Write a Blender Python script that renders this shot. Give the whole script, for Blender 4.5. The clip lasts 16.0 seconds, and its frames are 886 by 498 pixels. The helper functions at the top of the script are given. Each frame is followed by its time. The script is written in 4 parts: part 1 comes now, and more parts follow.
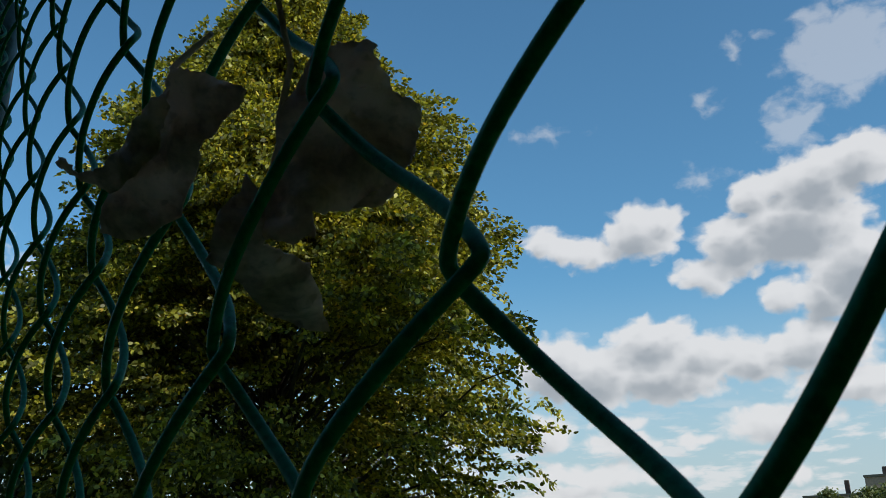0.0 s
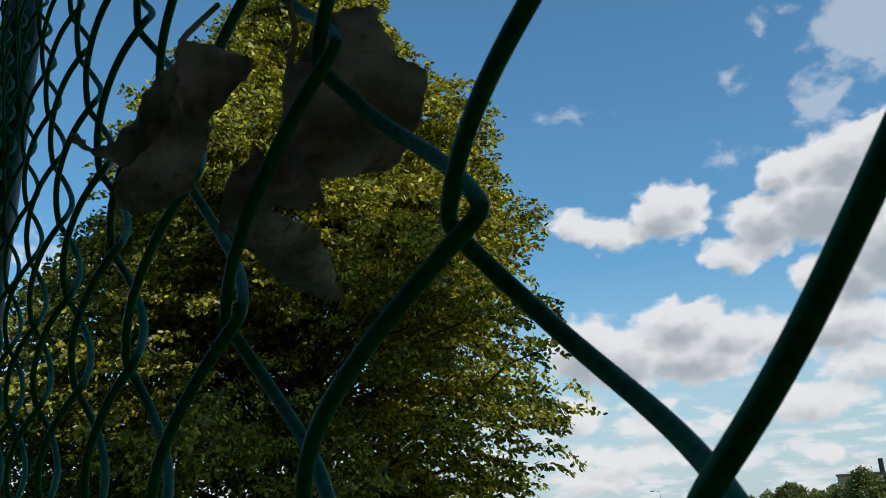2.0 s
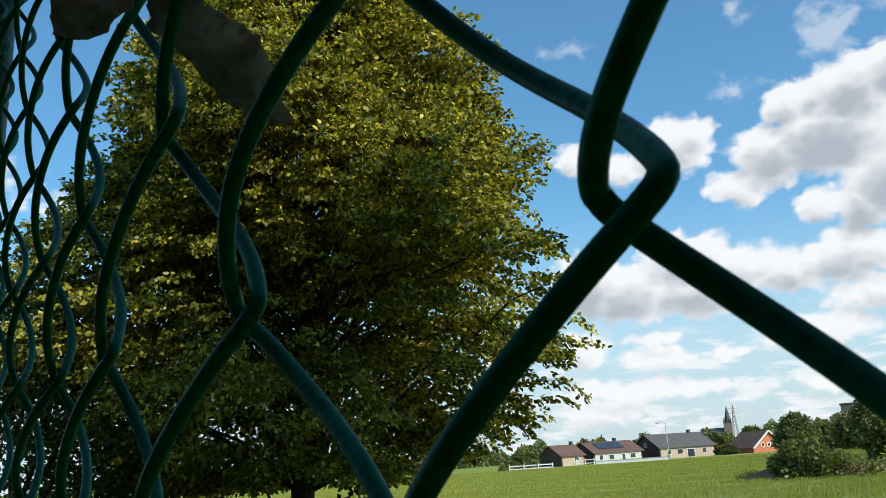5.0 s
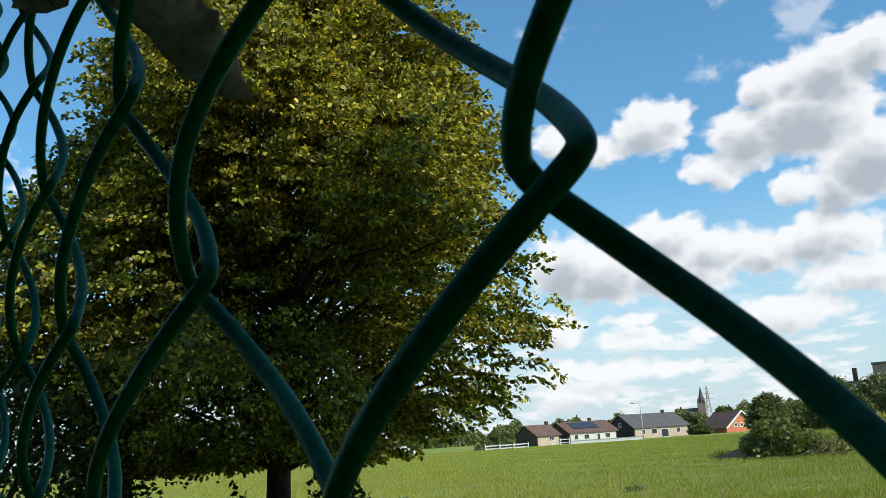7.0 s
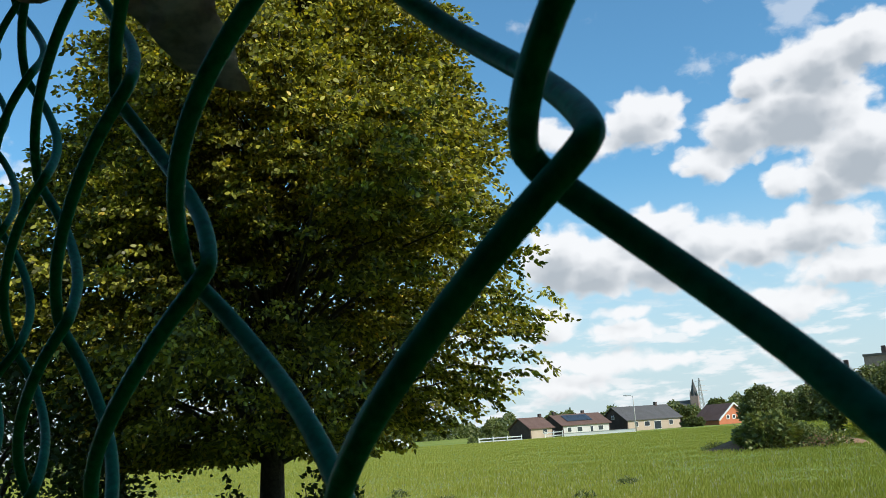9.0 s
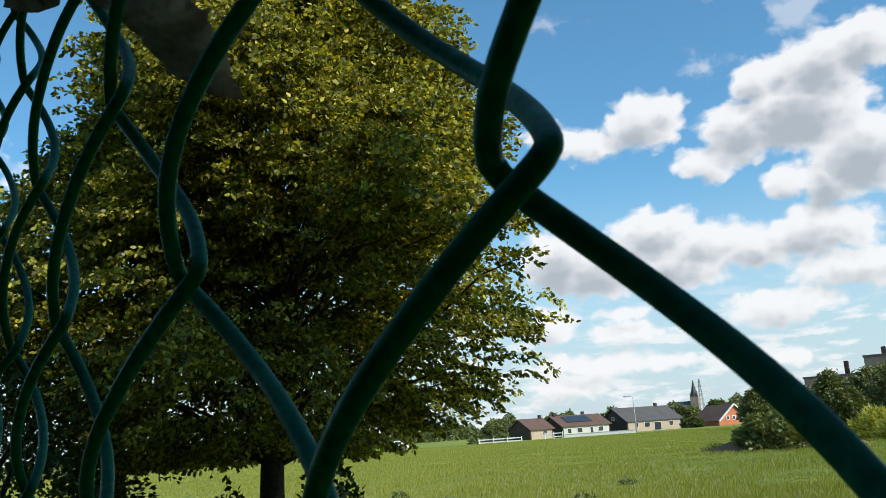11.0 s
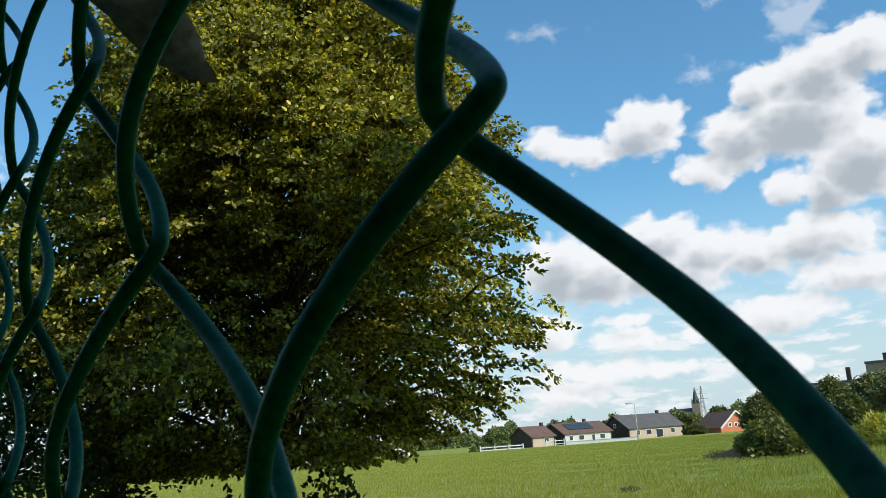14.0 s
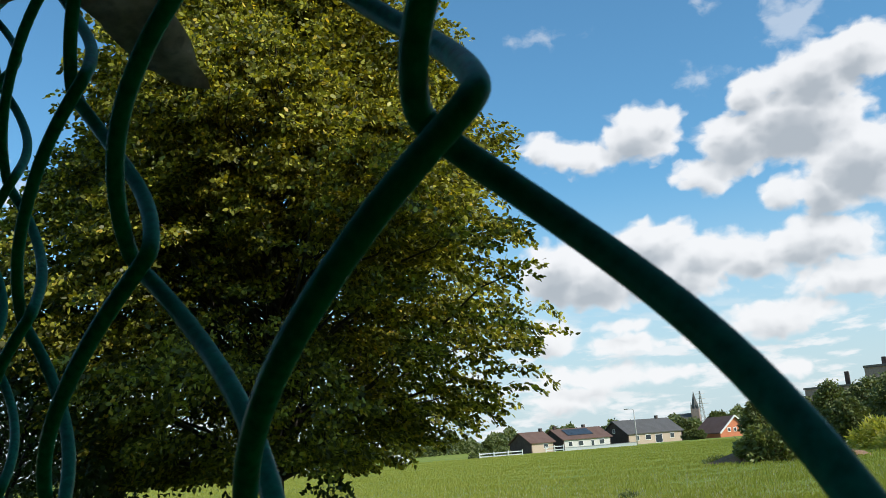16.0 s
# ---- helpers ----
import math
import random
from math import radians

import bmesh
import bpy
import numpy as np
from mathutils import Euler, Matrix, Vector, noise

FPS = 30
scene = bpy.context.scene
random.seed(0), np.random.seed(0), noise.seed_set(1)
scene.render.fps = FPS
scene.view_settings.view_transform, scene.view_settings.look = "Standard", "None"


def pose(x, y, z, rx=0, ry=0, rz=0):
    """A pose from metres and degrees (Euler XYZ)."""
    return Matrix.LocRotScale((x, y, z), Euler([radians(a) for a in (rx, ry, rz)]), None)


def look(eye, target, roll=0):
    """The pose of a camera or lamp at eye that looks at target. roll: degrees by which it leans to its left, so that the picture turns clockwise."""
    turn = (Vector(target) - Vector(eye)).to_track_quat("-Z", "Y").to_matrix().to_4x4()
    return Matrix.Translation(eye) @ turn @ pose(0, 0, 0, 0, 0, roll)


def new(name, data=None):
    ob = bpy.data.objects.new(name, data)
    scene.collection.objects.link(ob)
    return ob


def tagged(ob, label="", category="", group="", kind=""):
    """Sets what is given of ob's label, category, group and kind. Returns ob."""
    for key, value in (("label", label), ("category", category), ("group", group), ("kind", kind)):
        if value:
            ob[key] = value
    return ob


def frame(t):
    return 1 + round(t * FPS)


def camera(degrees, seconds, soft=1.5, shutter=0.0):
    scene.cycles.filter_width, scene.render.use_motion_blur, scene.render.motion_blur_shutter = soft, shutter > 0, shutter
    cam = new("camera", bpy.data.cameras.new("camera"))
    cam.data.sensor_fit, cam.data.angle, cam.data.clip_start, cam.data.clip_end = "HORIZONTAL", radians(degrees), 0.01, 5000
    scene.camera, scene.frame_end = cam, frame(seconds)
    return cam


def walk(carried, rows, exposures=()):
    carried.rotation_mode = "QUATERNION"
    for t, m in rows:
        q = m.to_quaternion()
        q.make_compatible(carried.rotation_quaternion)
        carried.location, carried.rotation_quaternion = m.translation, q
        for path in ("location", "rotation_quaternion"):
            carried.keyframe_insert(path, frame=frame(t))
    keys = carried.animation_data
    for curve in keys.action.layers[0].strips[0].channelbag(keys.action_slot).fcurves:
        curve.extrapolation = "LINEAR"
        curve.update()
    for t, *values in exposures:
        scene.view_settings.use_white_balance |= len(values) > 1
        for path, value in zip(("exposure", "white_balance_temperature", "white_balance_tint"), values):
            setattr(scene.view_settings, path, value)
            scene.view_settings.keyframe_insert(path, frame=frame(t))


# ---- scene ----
cam = camera(50.0, 16.0, soft=0.7)
cam.data.dof.use_dof, cam.data.dof.focus_distance, cam.data.dof.aperture_fstop = True, 14.0, 200.0
walk(cam, [
    (0, pose(0.04846, -0.0587, 1.6058, 107.36, 2.29, 56.96)),
    (0.5, pose(0.04995, -0.0604, 1.6070, 107.40, 2.73, 57.79)),
    (1, pose(0.05071, -0.0604, 1.6059, 107.54, 3.42, 58.27)),
    (1.5, pose(0.04927, -0.0597, 1.6042, 106.97, 3.17, 58.88)),
    (2, pose(0.04945, -0.0561, 1.6025, 106.48, 2.86, 58.78)),
    (2.5, pose(0.04838, -0.0544, 1.6000, 106.20, 3.03, 58.86)),
    (3, pose(0.04360, -0.0570, 1.5934, 105.38, 2.95, 59.31)),
    (3.5, pose(0.04109, -0.0551, 1.5915, 104.28, 2.88, 59.52)),
    (4, pose(0.04004, -0.0499, 1.5880, 103.69, 3.46, 59.65)),
    (6.5, pose(0.04618, -0.0401, 1.5814, 101.79, 3.73, 58.24)),
    (7, pose(0.04563, -0.0407, 1.5814, 101.54, 3.81, 57.89)),
    (7.5, pose(0.04645, -0.0405, 1.5818, 101.38, 4.02, 57.78)),
    (8, pose(0.04554, -0.0396, 1.5815, 101.24, 4.16, 57.59)),
    (8.5, pose(0.04375, -0.0399, 1.5810, 101.18, 4.08, 57.50)),
    (9, pose(0.04452, -0.0411, 1.5813, 101.10, 3.99, 57.50)),
    (11.5, pose(0.04957, -0.0415, 1.5801, 101.24, 4.08, 57.51)),
    (12, pose(0.04843, -0.0415, 1.5792, 101.34, 4.13, 57.54)),
    (12.5, pose(0.04826, -0.0400, 1.5786, 101.40, 4.17, 57.60)),
    (13, pose(0.04881, -0.0378, 1.5780, 101.47, 4.35, 57.68)),
    (13.5, pose(0.04773, -0.0368, 1.5770, 101.56, 4.35, 57.65)),
    (14, pose(0.04845, -0.0363, 1.5769, 101.63, 4.21, 57.59)),
    (14.5, pose(0.04847, -0.0362, 1.5766, 101.71, 4.36, 57.62)),
    (15, pose(0.04839, -0.0355, 1.5766, 101.79, 4.28, 57.59)),
    (15.5, pose(0.04887, -0.0351, 1.5768, 101.90, 4.65, 57.65)),
    (16, pose(0.04888, -0.0355, 1.5766, 102.00, 4.51, 57.54)),
], exposures=[(0, -0.38), (2.5, -0.24), (4.0, -0.06), (6.5, 0.0), (9.0, -0.02), (16, -0.05)])

# bearings: degrees anticlockwise from +y; distances from the fence's spot


def spot(bearing, dist, z=0.0):
    b = radians(bearing)
    return Vector((-math.sin(b) * dist, math.cos(b) * dist, z))


def fall(dist):
    """Height of the field: it sinks gently away from the fence."""
    k = min(max((dist - 60) / 180, 0), 1)
    return -0.6 * k


# ---- light ----
SUN_BEARING, SUN_HEIGHT = -66.0, 38.0
world = bpy.data.worlds.new("sky")
scene.world = world
world.use_nodes = True
wt = world.node_tree
wt.nodes.clear()


def nd(tree, kind, **inputs):
    n = tree.nodes.new(kind)
    for k, v in inputs.items():
        key = int(k[1:]) if k[0] == "i" and k[1:].isdigit() else k.replace("_", " ")
        if isinstance(v, bpy.types.NodeSocket):
            tree.links.new(v, n.inputs[key])
        else:
            n.inputs[key].default_value = v
    return n


def mth(tree, op, a, b=0.0, c=0.0, clamp=False):
    n = nd(tree, "ShaderNodeMath", i0=a, i1=b, i2=c)
    n.operation, n.use_clamp = op, clamp
    return n.outputs[0]


def ramp(tree, value, lo, hi, a=0.0, b=1.0, smooth=True):
    n = nd(tree, "ShaderNodeMapRange", Value=value, From_Min=lo, From_Max=hi, To_Min=a, To_Max=b)
    n.interpolation_type = "SMOOTHSTEP" if smooth else "LINEAR"
    return n.outputs[0]


def mixc(tree, fac, a, b, blend="MIX"):
    n = tree.nodes.new("ShaderNodeMix")
    n.data_type, n.blend_type = "RGBA", blend
    for i, v in ((0, fac), (6, a), (7, b)):
        if isinstance(v, bpy.types.NodeSocket):
            tree.links.new(v, n.inputs[i])
        elif i == 0:
            n.inputs[0].default_value = v
        else:
            n.inputs[i].default_value = (*v, 1)
    return n.outputs[2]


# heaps of cloud: bearing, height, half width, half height, all in degrees
HEAPS = [(49.9, 17.3, 1.3, 0.9), (47.0, 16.5, 2.3, 0.9), (48.6, 16.8, 1.6, 0.8), (43.9, 17.4, 2.3, 1.6), (42.6, 18.1, 1.5, 1.0), (37.0, 18.7, 1.5, 1.2), (35.2, 19.2, 1.8, 1.1), (33.2, 19.1, 2.7, 1.8),
         (30.9, 19.8, 2.2, 1.6), (40.4, 14.5, 1.9, 1.0), (38.1, 16.2, 2.5, 1.7), (34.8, 16.7, 3.7, 2.1), (36.0, 12.9, 1.6, 1.0), (33.6, 12.8, 1.8, 1.7), (31.6, 13.9, 2.5, 2.2),
         (43.8, 10.9, 2.8, 1.4), (40.9, 10.2, 2.6, 1.2), (38.1, 9.5, 2.8, 1.3), (49.6, 9.7, 2.4, 1.9), (47.3, 9.1, 3.0, 1.7), (43.3, 9.0, 3.9, 1.6), (34.9, 10.0, 3.4, 1.4),
         (33.0, 7.7, 3.9, 1.1), (37.4, 5.9, 3.4, 1.0), (46.0, 6.3, 1.8, 0.5), (50.5, 6.0, 1.4, 1.1), (46.1, 5.2, 2.8, 0.7), (37.2, 3.1, 1.4, 0.6),
         (48.0, 3.5, 3.6, 0.8), (44.4, 3.4, 2.4, 0.5), (49.7, 2.4, 3.0, 0.8), (41.9, 5.2, 1.9, 0.4)]
# thin wisps and veils, in the same terms
WISPS = [(49.1, 23.7, 2.4, 0.5), (39.1, 24.6, 0.9, 0.8), (37.1, 27.3, 0.8, 0.9), (30.6, 25.8, 3.8, 2.7), (34.2, 22.3, 2.0, 1.6), (39.8, 19.9, 1.3, 0.9), (34.6, 27.6, 0.7, 0.5)]


def cloud_group():
    """Thickness of cloud at a place of the sky (bearing, height, 0)."""
    g = bpy.data.node_groups.new("cloud_thickness", "ShaderNodeTree")
    g.interface.new_socket("Place", in_out="INPUT", socket_type="NodeSocketVector")
    g.interface.new_socket("Thickness", in_out="OUTPUT", socket_type="NodeSocketFloat")
    g.interface.new_socket("Veil", in_out="OUTPUT", socket_type="NodeSocketFloat")
    g.interface.new_socket("Body", in_out="OUTPUT", socket_type="NodeSocketFloat")
    gi, go = g.nodes.new("NodeGroupInput"), g.nodes.new("NodeGroupOutput")
    place = gi.outputs[0]
    warp = nd(g, "ShaderNodeTexNoise", Vector=place, Scale=0.55, Detail=3.0)
    shift = nd(g, "ShaderNodeVectorMath", i0=warp.outputs["Color"], i1=(0.5, 0.5, 0.5))
    shift.operation = "SUBTRACT"
    bent = nd(g, "ShaderNodeVectorMath", i0=shift.outputs[0], i1=(1.5, 1.0, 0), i2=place)
    bent.operation = "MULTIPLY_ADD"
    total, veil = None, None
    for b, e, rb, re in HEAPS + WISPS:
        off = nd(g, "ShaderNodeVectorMath", i0=bent.outputs[0], i1=(b, e, 0))
        off.operation = "SUBTRACT"
        scl = nd(g, "ShaderNodeVectorMath", i0=off.outputs[0], i1=(1 / rb, 1 / re, 0))
        scl.operation = "MULTIPLY"
        ln = nd(g, "ShaderNodeVectorMath", i0=scl.outputs[0])
        ln.operation = "LENGTH"
        v = mth(g, "MULTIPLY", mth(g, "SUBTRACT", 1.22, ln.outputs["Value"]), 0.45 + 0.75 * re)
        if (b, e, rb, re) in HEAPS:
            total = v if total is None else mth(g, "SMOOTH_MAX", total, v, 0.22)
        else:
            veil = v if veil is None else mth(g, "SMOOTH_MAX", veil, v, 0.3)
    # the rest of the sky: loose heaps, closer together towards the horizon
    sep = nd(g, "ShaderNodeSeparateXYZ", Vector=place)
    far = nd(g, "ShaderNodeVectorMath", i0=place, i1=(0.07, 0.14, 0))
    far.operation = "MULTIPLY"
    loose = nd(g, "ShaderNodeTexNoise", Vector=far.outputs[0], Scale=1.0, Detail=2.0)
    inside = mth(g, "MULTIPLY", ramp(g, sep.outputs[0], 26, 29), ramp(g, sep.outputs[0], 72, 66))
    inside = mth(g, "MULTIPLY", inside, ramp(g, sep.outputs[1], 34, 31))
    open_sky = mth(g, "SUBTRACT", mth(g, "MULTIPLY", mth(g, "SUBTRACT", loose.outputs[0], 0.60), 5.0), mth(g, "MULTIPLY", inside, 4.0))
    total = mth(g, "SMOOTH_MAX", total, open_sky, 0.2)
    stretch = nd(g, "ShaderNodeVectorMath", i0=bent.outputs[0], i1=(0.8, 1.15, 0))
    stretch.operation = "MULTIPLY"
    puff = nd(g, "ShaderNodeTexNoise", Vector=stretch.outputs[0], Scale=0.75, Detail=6.0, Roughness=0.52)
    lump = nd(g, "ShaderNodeTexVoronoi", Vector=stretch.outputs[0], Scale=1.5)
    lump.feature = "SMOOTH_F1"
    lump.inputs["Smoothness"].default_value = 0.6
    out = mth(g, "ADD", total, mth(g, "MULTIPLY", mth(g, "SUBTRACT", puff.outputs[0], 0.5), 1.5))
    out = mth(g, "ADD", out, mth(g, "MULTIPLY", mth(g, "SUBTRACT", 0.42, lump.outputs["Distance"]), 0.55))
    thin = mth(g, "ADD", mth(g, "MULTIPLY", veil, 0.55), mth(g, "MULTIPLY", mth(g, "SUBTRACT", puff.outputs[0], 0.5), 2.2))
    g.links.new(thin, go.inputs[1])
    body = mth(g, "ADD", total, mth(g, "MULTIPLY", mth(g, "SUBTRACT", 0.42, lump.outputs["Distance"]), 0.6))
    g.links.new(body, go.inputs[2])
    g.links.new(out, go.inputs[0])
    return g


coord = wt.nodes.new("ShaderNodeTexCoord").outputs["Generated"]
xyz = nd(wt, "ShaderNodeSeparateXYZ", Vector=coord)
bearing = mth(wt, "MULTIPLY", mth(wt, "ARCTAN2", mth(wt, "MULTIPLY", xyz.outputs[0], -1.0), xyz.outputs[1]), 57.2958)
height = mth(wt, "MULTIPLY", mth(wt, "ARCSINE", xyz.outputs[2]), 57.2958)
place = nd(wt, "ShaderNodeCombineXYZ", X=bearing, Y=height).outputs[0]
place_up = nd(wt, "ShaderNodeCombineXYZ", X=mth(wt, "SUBTRACT", bearing, 0.45), Y=mth(wt, "ADD", height, 0.9)).outputs[0]
CLOUD = cloud_group()
thick = wt.nodes.new("ShaderNodeGroup")
thick.node_tree = CLOUD
wt.links.new(place, thick.inputs[0])
above = wt.nodes.new("ShaderNodeGroup")
above.node_tree = CLOUD
wt.links.new(place_up, above.inputs[0])
cover = mth(wt, "MAXIMUM", ramp(wt, thick.outputs[0], -0.05, 0.6), ramp(wt, thick.outputs[1], 0.05, 0.8, 0.0, 0.45))
shade = mth(wt, "MULTIPLY", ramp(wt, mth(wt, "ADD", mth(wt, "MULTIPLY", above.outputs[2], 0.7), mth(wt, "MULTIPLY", above.outputs[0], 0.3)), 0.2, 1.9), ramp(wt, height, 2.0, 9.0, 0.6, 1.0))
flat = nd(wt, "ShaderNodeVectorMath", i0=place, i1=(0.42, 1.5, 0))
flat.operation = "MULTIPLY"
band = nd(wt, "ShaderNodeTexNoise", Vector=flat.outputs[0], Scale=0.9, Detail=5.0, Roughness=0.55)
cover = mth(wt, "MAXIMUM", cover, mth(wt, "MULTIPLY", ramp(wt, band.outputs[0], 0.46, 0.62), ramp(wt, height, 8.5, 4.5, 0.0, 0.8)))
low = ramp(wt, height, 0.5, 16.0, 1.0, 0.0)
sky = wt.nodes.new("ShaderNodeTexSky")
sky.sky_type, sky.sun_disc = "NISHITA", False
sky.sun_elevation, sky.sun_rotation = radians(SUN_HEIGHT), radians(-SUN_BEARING)
sky.air_density, sky.dust_density, sky.ozone_density = 1.0, 0.6, 2.0
SKY_STRENGTH = 0.15
lift = 1.0 / SKY_STRENGTH
cloud_col = mixc(wt, shade, (0.97 * lift, 0.98 * lift, 1.0 * lift), (0.47 * lift, 0.515 * lift, 0.565 * lift))
deep = mixc(wt, 1.0, sky.outputs[0], (0.64, 1.07, 1.17), "MULTIPLY")
hazy = mixc(wt, mth(wt, "MULTIPLY", low, 0.85), deep, (0.62 * lift, 0.74 * lift, 0.82 * lift))
bg = nd(wt, "ShaderNodeBackground", Color=mixc(wt, mth(wt, "MULTIPLY", cover, 0.95), hazy, cloud_col), Strength=SKY_STRENGTH)
wout = wt.nodes.new("ShaderNodeOutputWorld")
wt.links.new(bg.outputs[0], wout.inputs[0])

sun_data = bpy.data.lights.new("sun", "SUN")
sun_data.energy, sun_data.angle, sun_data.color = 4.9, radians(0.55), (1.0, 0.94, 0.84)
sun = new("sun", sun_data)
sun.matrix_world = look(spot(SUN_BEARING, 40, 40 * math.tan(radians(SUN_HEIGHT))), (0, 0, 0))


# ---- materials ----
def material(name, colour, rough=0.6, metal=0.0, grain=30.0, vary=0.25, stain=2.0, bump=0.2, bump_size=0.002, spec=0.5, tint=None):
    """A painted or natural surface with variation at two scales and fine relief."""
    m = bpy.data.materials.new(name)
    m.use_nodes = True
    t = m.node_tree
    b = t.nodes["Principled BSDF"]
    pos = t.nodes.new("ShaderNodeTexCoord").outputs["Object"]
    fine = nd(t, "ShaderNodeTexNoise", Vector=pos, Scale=grain, Detail=6.0, Roughness=0.65)
    big = nd(t, "ShaderNodeTexNoise", Vector=pos, Scale=stain, Detail=3.0)
    dark = [c * (1 - vary) for c in colour]
    lite = [min(c * (1 + vary), 1) for c in (tint or colour)]
    mix1 = mixc(t, ramp(t, fine.outputs[0], 0.3, 0.7), dark, lite)
    col = mixc(t, ramp(t, big.outputs[0], 0.35, 0.7, 0.0, 0.5), mix1, [c * (1 - 0.6 * vary) for c in colour])
    t.links.new(col, b.inputs["Base Color"])
    t.links.new(ramp(t, big.outputs[0], 0.3, 0.7, max(rough - 0.1, 0), min(rough + 0.1, 1)), b.inputs["Roughness"])
    b.inputs["Metallic"].default_value = metal
    b.inputs["Specular IOR Level"].default_value = spec
    bp = nd(t, "ShaderNodeBump", Strength=bump, Distance=bump_size, Height=fine.outputs[0])
    t.links.new(bp.outputs[0], b.inputs["Normal"])
    return m


def leaf_material(name, colours, glow=0.35, rough=0.5, spec=0.4, scale=6.0, through_tint=(1.5, 1.35, 0.5), even=True):
    """Leaves: colours from dark to light chosen at random leaf by leaf, with light passing through."""
    m = bpy.data.materials.new(name)
    m.use_nodes = True
    t = m.node_tree
    b = t.nodes["Principled BSDF"]
    rnd = t.nodes.new("ShaderNodeNewGeometry").outputs["Random Per Island"]
    cr = nd(t, "ShaderNodeValToRGB", Fac=rnd)
    el = cr.color_ramp.elements
    el[0].color, el[1].color = (*colours[0], 1), (*colours[-1], 1)
    for i, c in enumerate(colours[1:-1]):
        e = el.new((i + 1) / (len(colours) - 1) if even else 1 - (1 - (i + 1) / (len(colours) - 1)) ** 1.8)
        e.color = (*c, 1)
    pos = t.nodes.new("ShaderNodeTexCoord").outputs["Object"]
    big = nd(t, "ShaderNodeTexNoise", Vector=pos, Scale=scale, Detail=2.0)
    col = mixc(t, ramp(t, big.outputs[0], 0.35, 0.7, 0.0, 0.4), cr.outputs[0], colours[0])
    t.links.new(col, b.inputs["Base Color"])
    b.inputs["Roughness"].default_value = rough
    b.inputs["Specular IOR Level"].default_value = spec
    tr = nd(t, "ShaderNodeBsdfTranslucent", Color=mixc(t, 1.0, col, through_tint, "MULTIPLY"))
    mx = nd(t, "ShaderNodeMixShader", i0=glow, i1=b.outputs[0], i2=tr.outputs[0])
    t.links.new(mx.outputs[0], t.nodes["Material Output"].inputs[0])
    return m


M_WIRE = material("green_plastic_coating", (0.004, 0.21, 0.105), 0.5, grain=700, vary=0.35, stain=45, bump=0.25, bump_size=0.0004, spec=0.08)
M_POST = material("green_post_paint", (0.004, 0.07, 0.06), 0.5, grain=300, vary=0.35, stain=12, bump=0.2, bump_size=0.0006)
def dry_material(name, dark, lite, glow):
    """A withered leaf: blotched, finely wrinkled, letting some light through."""
    m = material(name, dark, 0.7, grain=420, vary=0.2, stain=70, bump=0.7, bump_size=0.0006, spec=0.2)
    t = m.node_tree
    b = t.nodes["Principled BSDF"]
    pos = t.nodes.new("ShaderNodeTexCoord").outputs["Object"]
    blotch = nd(t, "ShaderNodeTexNoise", Vector=pos, Scale=75.0, Detail=5.0, Roughness=0.6)
    vein = nd(t, "ShaderNodeTexNoise", Vector=pos, Scale=330.0, Detail=3.0)
    old = b.inputs["Base Color"].links[0].from_socket
    col = mixc(t, ramp(t, blotch.outputs[0], 0.40, 0.62), old, lite)
    col = mixc(t, ramp(t, vein.outputs[0], 0.55, 0.7, 0.0, 0.45), col, [c * 0.5 for c in dark])
    t.links.new(col, b.inputs["Base Color"])
    tr = nd(t, "ShaderNodeBsdfTranslucent", Color=col)
    mx = nd(t, "ShaderNodeMixShader", i0=glow, i1=b.outputs[0], i2=tr.outputs[0])
    t.links.new(mx.outputs[0], t.nodes["Material Output"].inputs[0])
    return m


M_DRY = dry_material("dry_leaf", (0.43, 0.33, 0.27), (0.74, 0.59, 0.50), 0.42)
# lobes a touch lighter: underside tone, with some shading put into the colour
M_DRY_PALE = dry_material("dry_leaf_pale_lobe", (0.43, 0.33, 0.27), (0.76, 0.61, 0.52), 0.40)
M_BARK = material("bark", (0.06, 0.05, 0.042), 0.9, grain=22, vary=0.5, stain=3, bump=0.9, bump_size=0.02)
M_LEAF = leaf_material("tree_leaf", [(0.055, 0.062, 0.014), (0.12, 0.13, 0.025), (0.25, 0.265, 0.04), (0.42, 0.43, 0.062), (0.58, 0.56, 0.09), (0.76, 0.55, 0.09)], glow=0.28, rough=0.45, spec=0.3, through_tint=(2.2, 1.9, 0.6), even=False)
M_HEDGE = leaf_material("hedge_leaf", [(0.025, 0.05, 0.012), (0.045, 0.085, 0.018), (0.07, 0.11, 0.02)], glow=0.25)
M_FARLEAF = leaf_material("far_leaf", [(0.07, 0.09, 0.028), (0.115, 0.14, 0.038), (0.17, 0.19, 0.055)], glow=0.2, scale=0.6)
M_BUSHLEAF = leaf_material("bush_leaf", [(0.08, 0.11, 0.03), (0.14, 0.17, 0.045), (0.21, 0.23, 0.07)], glow=0.25)
M_BRICK = material("dark_brick", (0.06, 0.04, 0.034), 0.85, grain=9, vary=0.35, stain=0.7)
M_ORANGE = material("orange_brick", (0.52, 0.17, 0.08), 0.85, grain=9, vary=0.2, stain=0.6)
M_WHITE = material("white_paint", (0.78, 0.77, 0.74), 0.6, grain=6, vary=0.06, stain=0.5)
M_PALE = material("pale_render", (0.56, 0.54, 0.50), 0.8, grain=8, vary=0.12, stain=0.5)
M_BEIGE = material("beige_render", (0.46, 0.36, 0.27), 0.85, grain=8, vary=0.15, stain=0.5)
M_SLATE = material("slate_roof", (0.085, 0.082, 0.08), 0.75, grain=7, vary=0.3, stain=0.4)
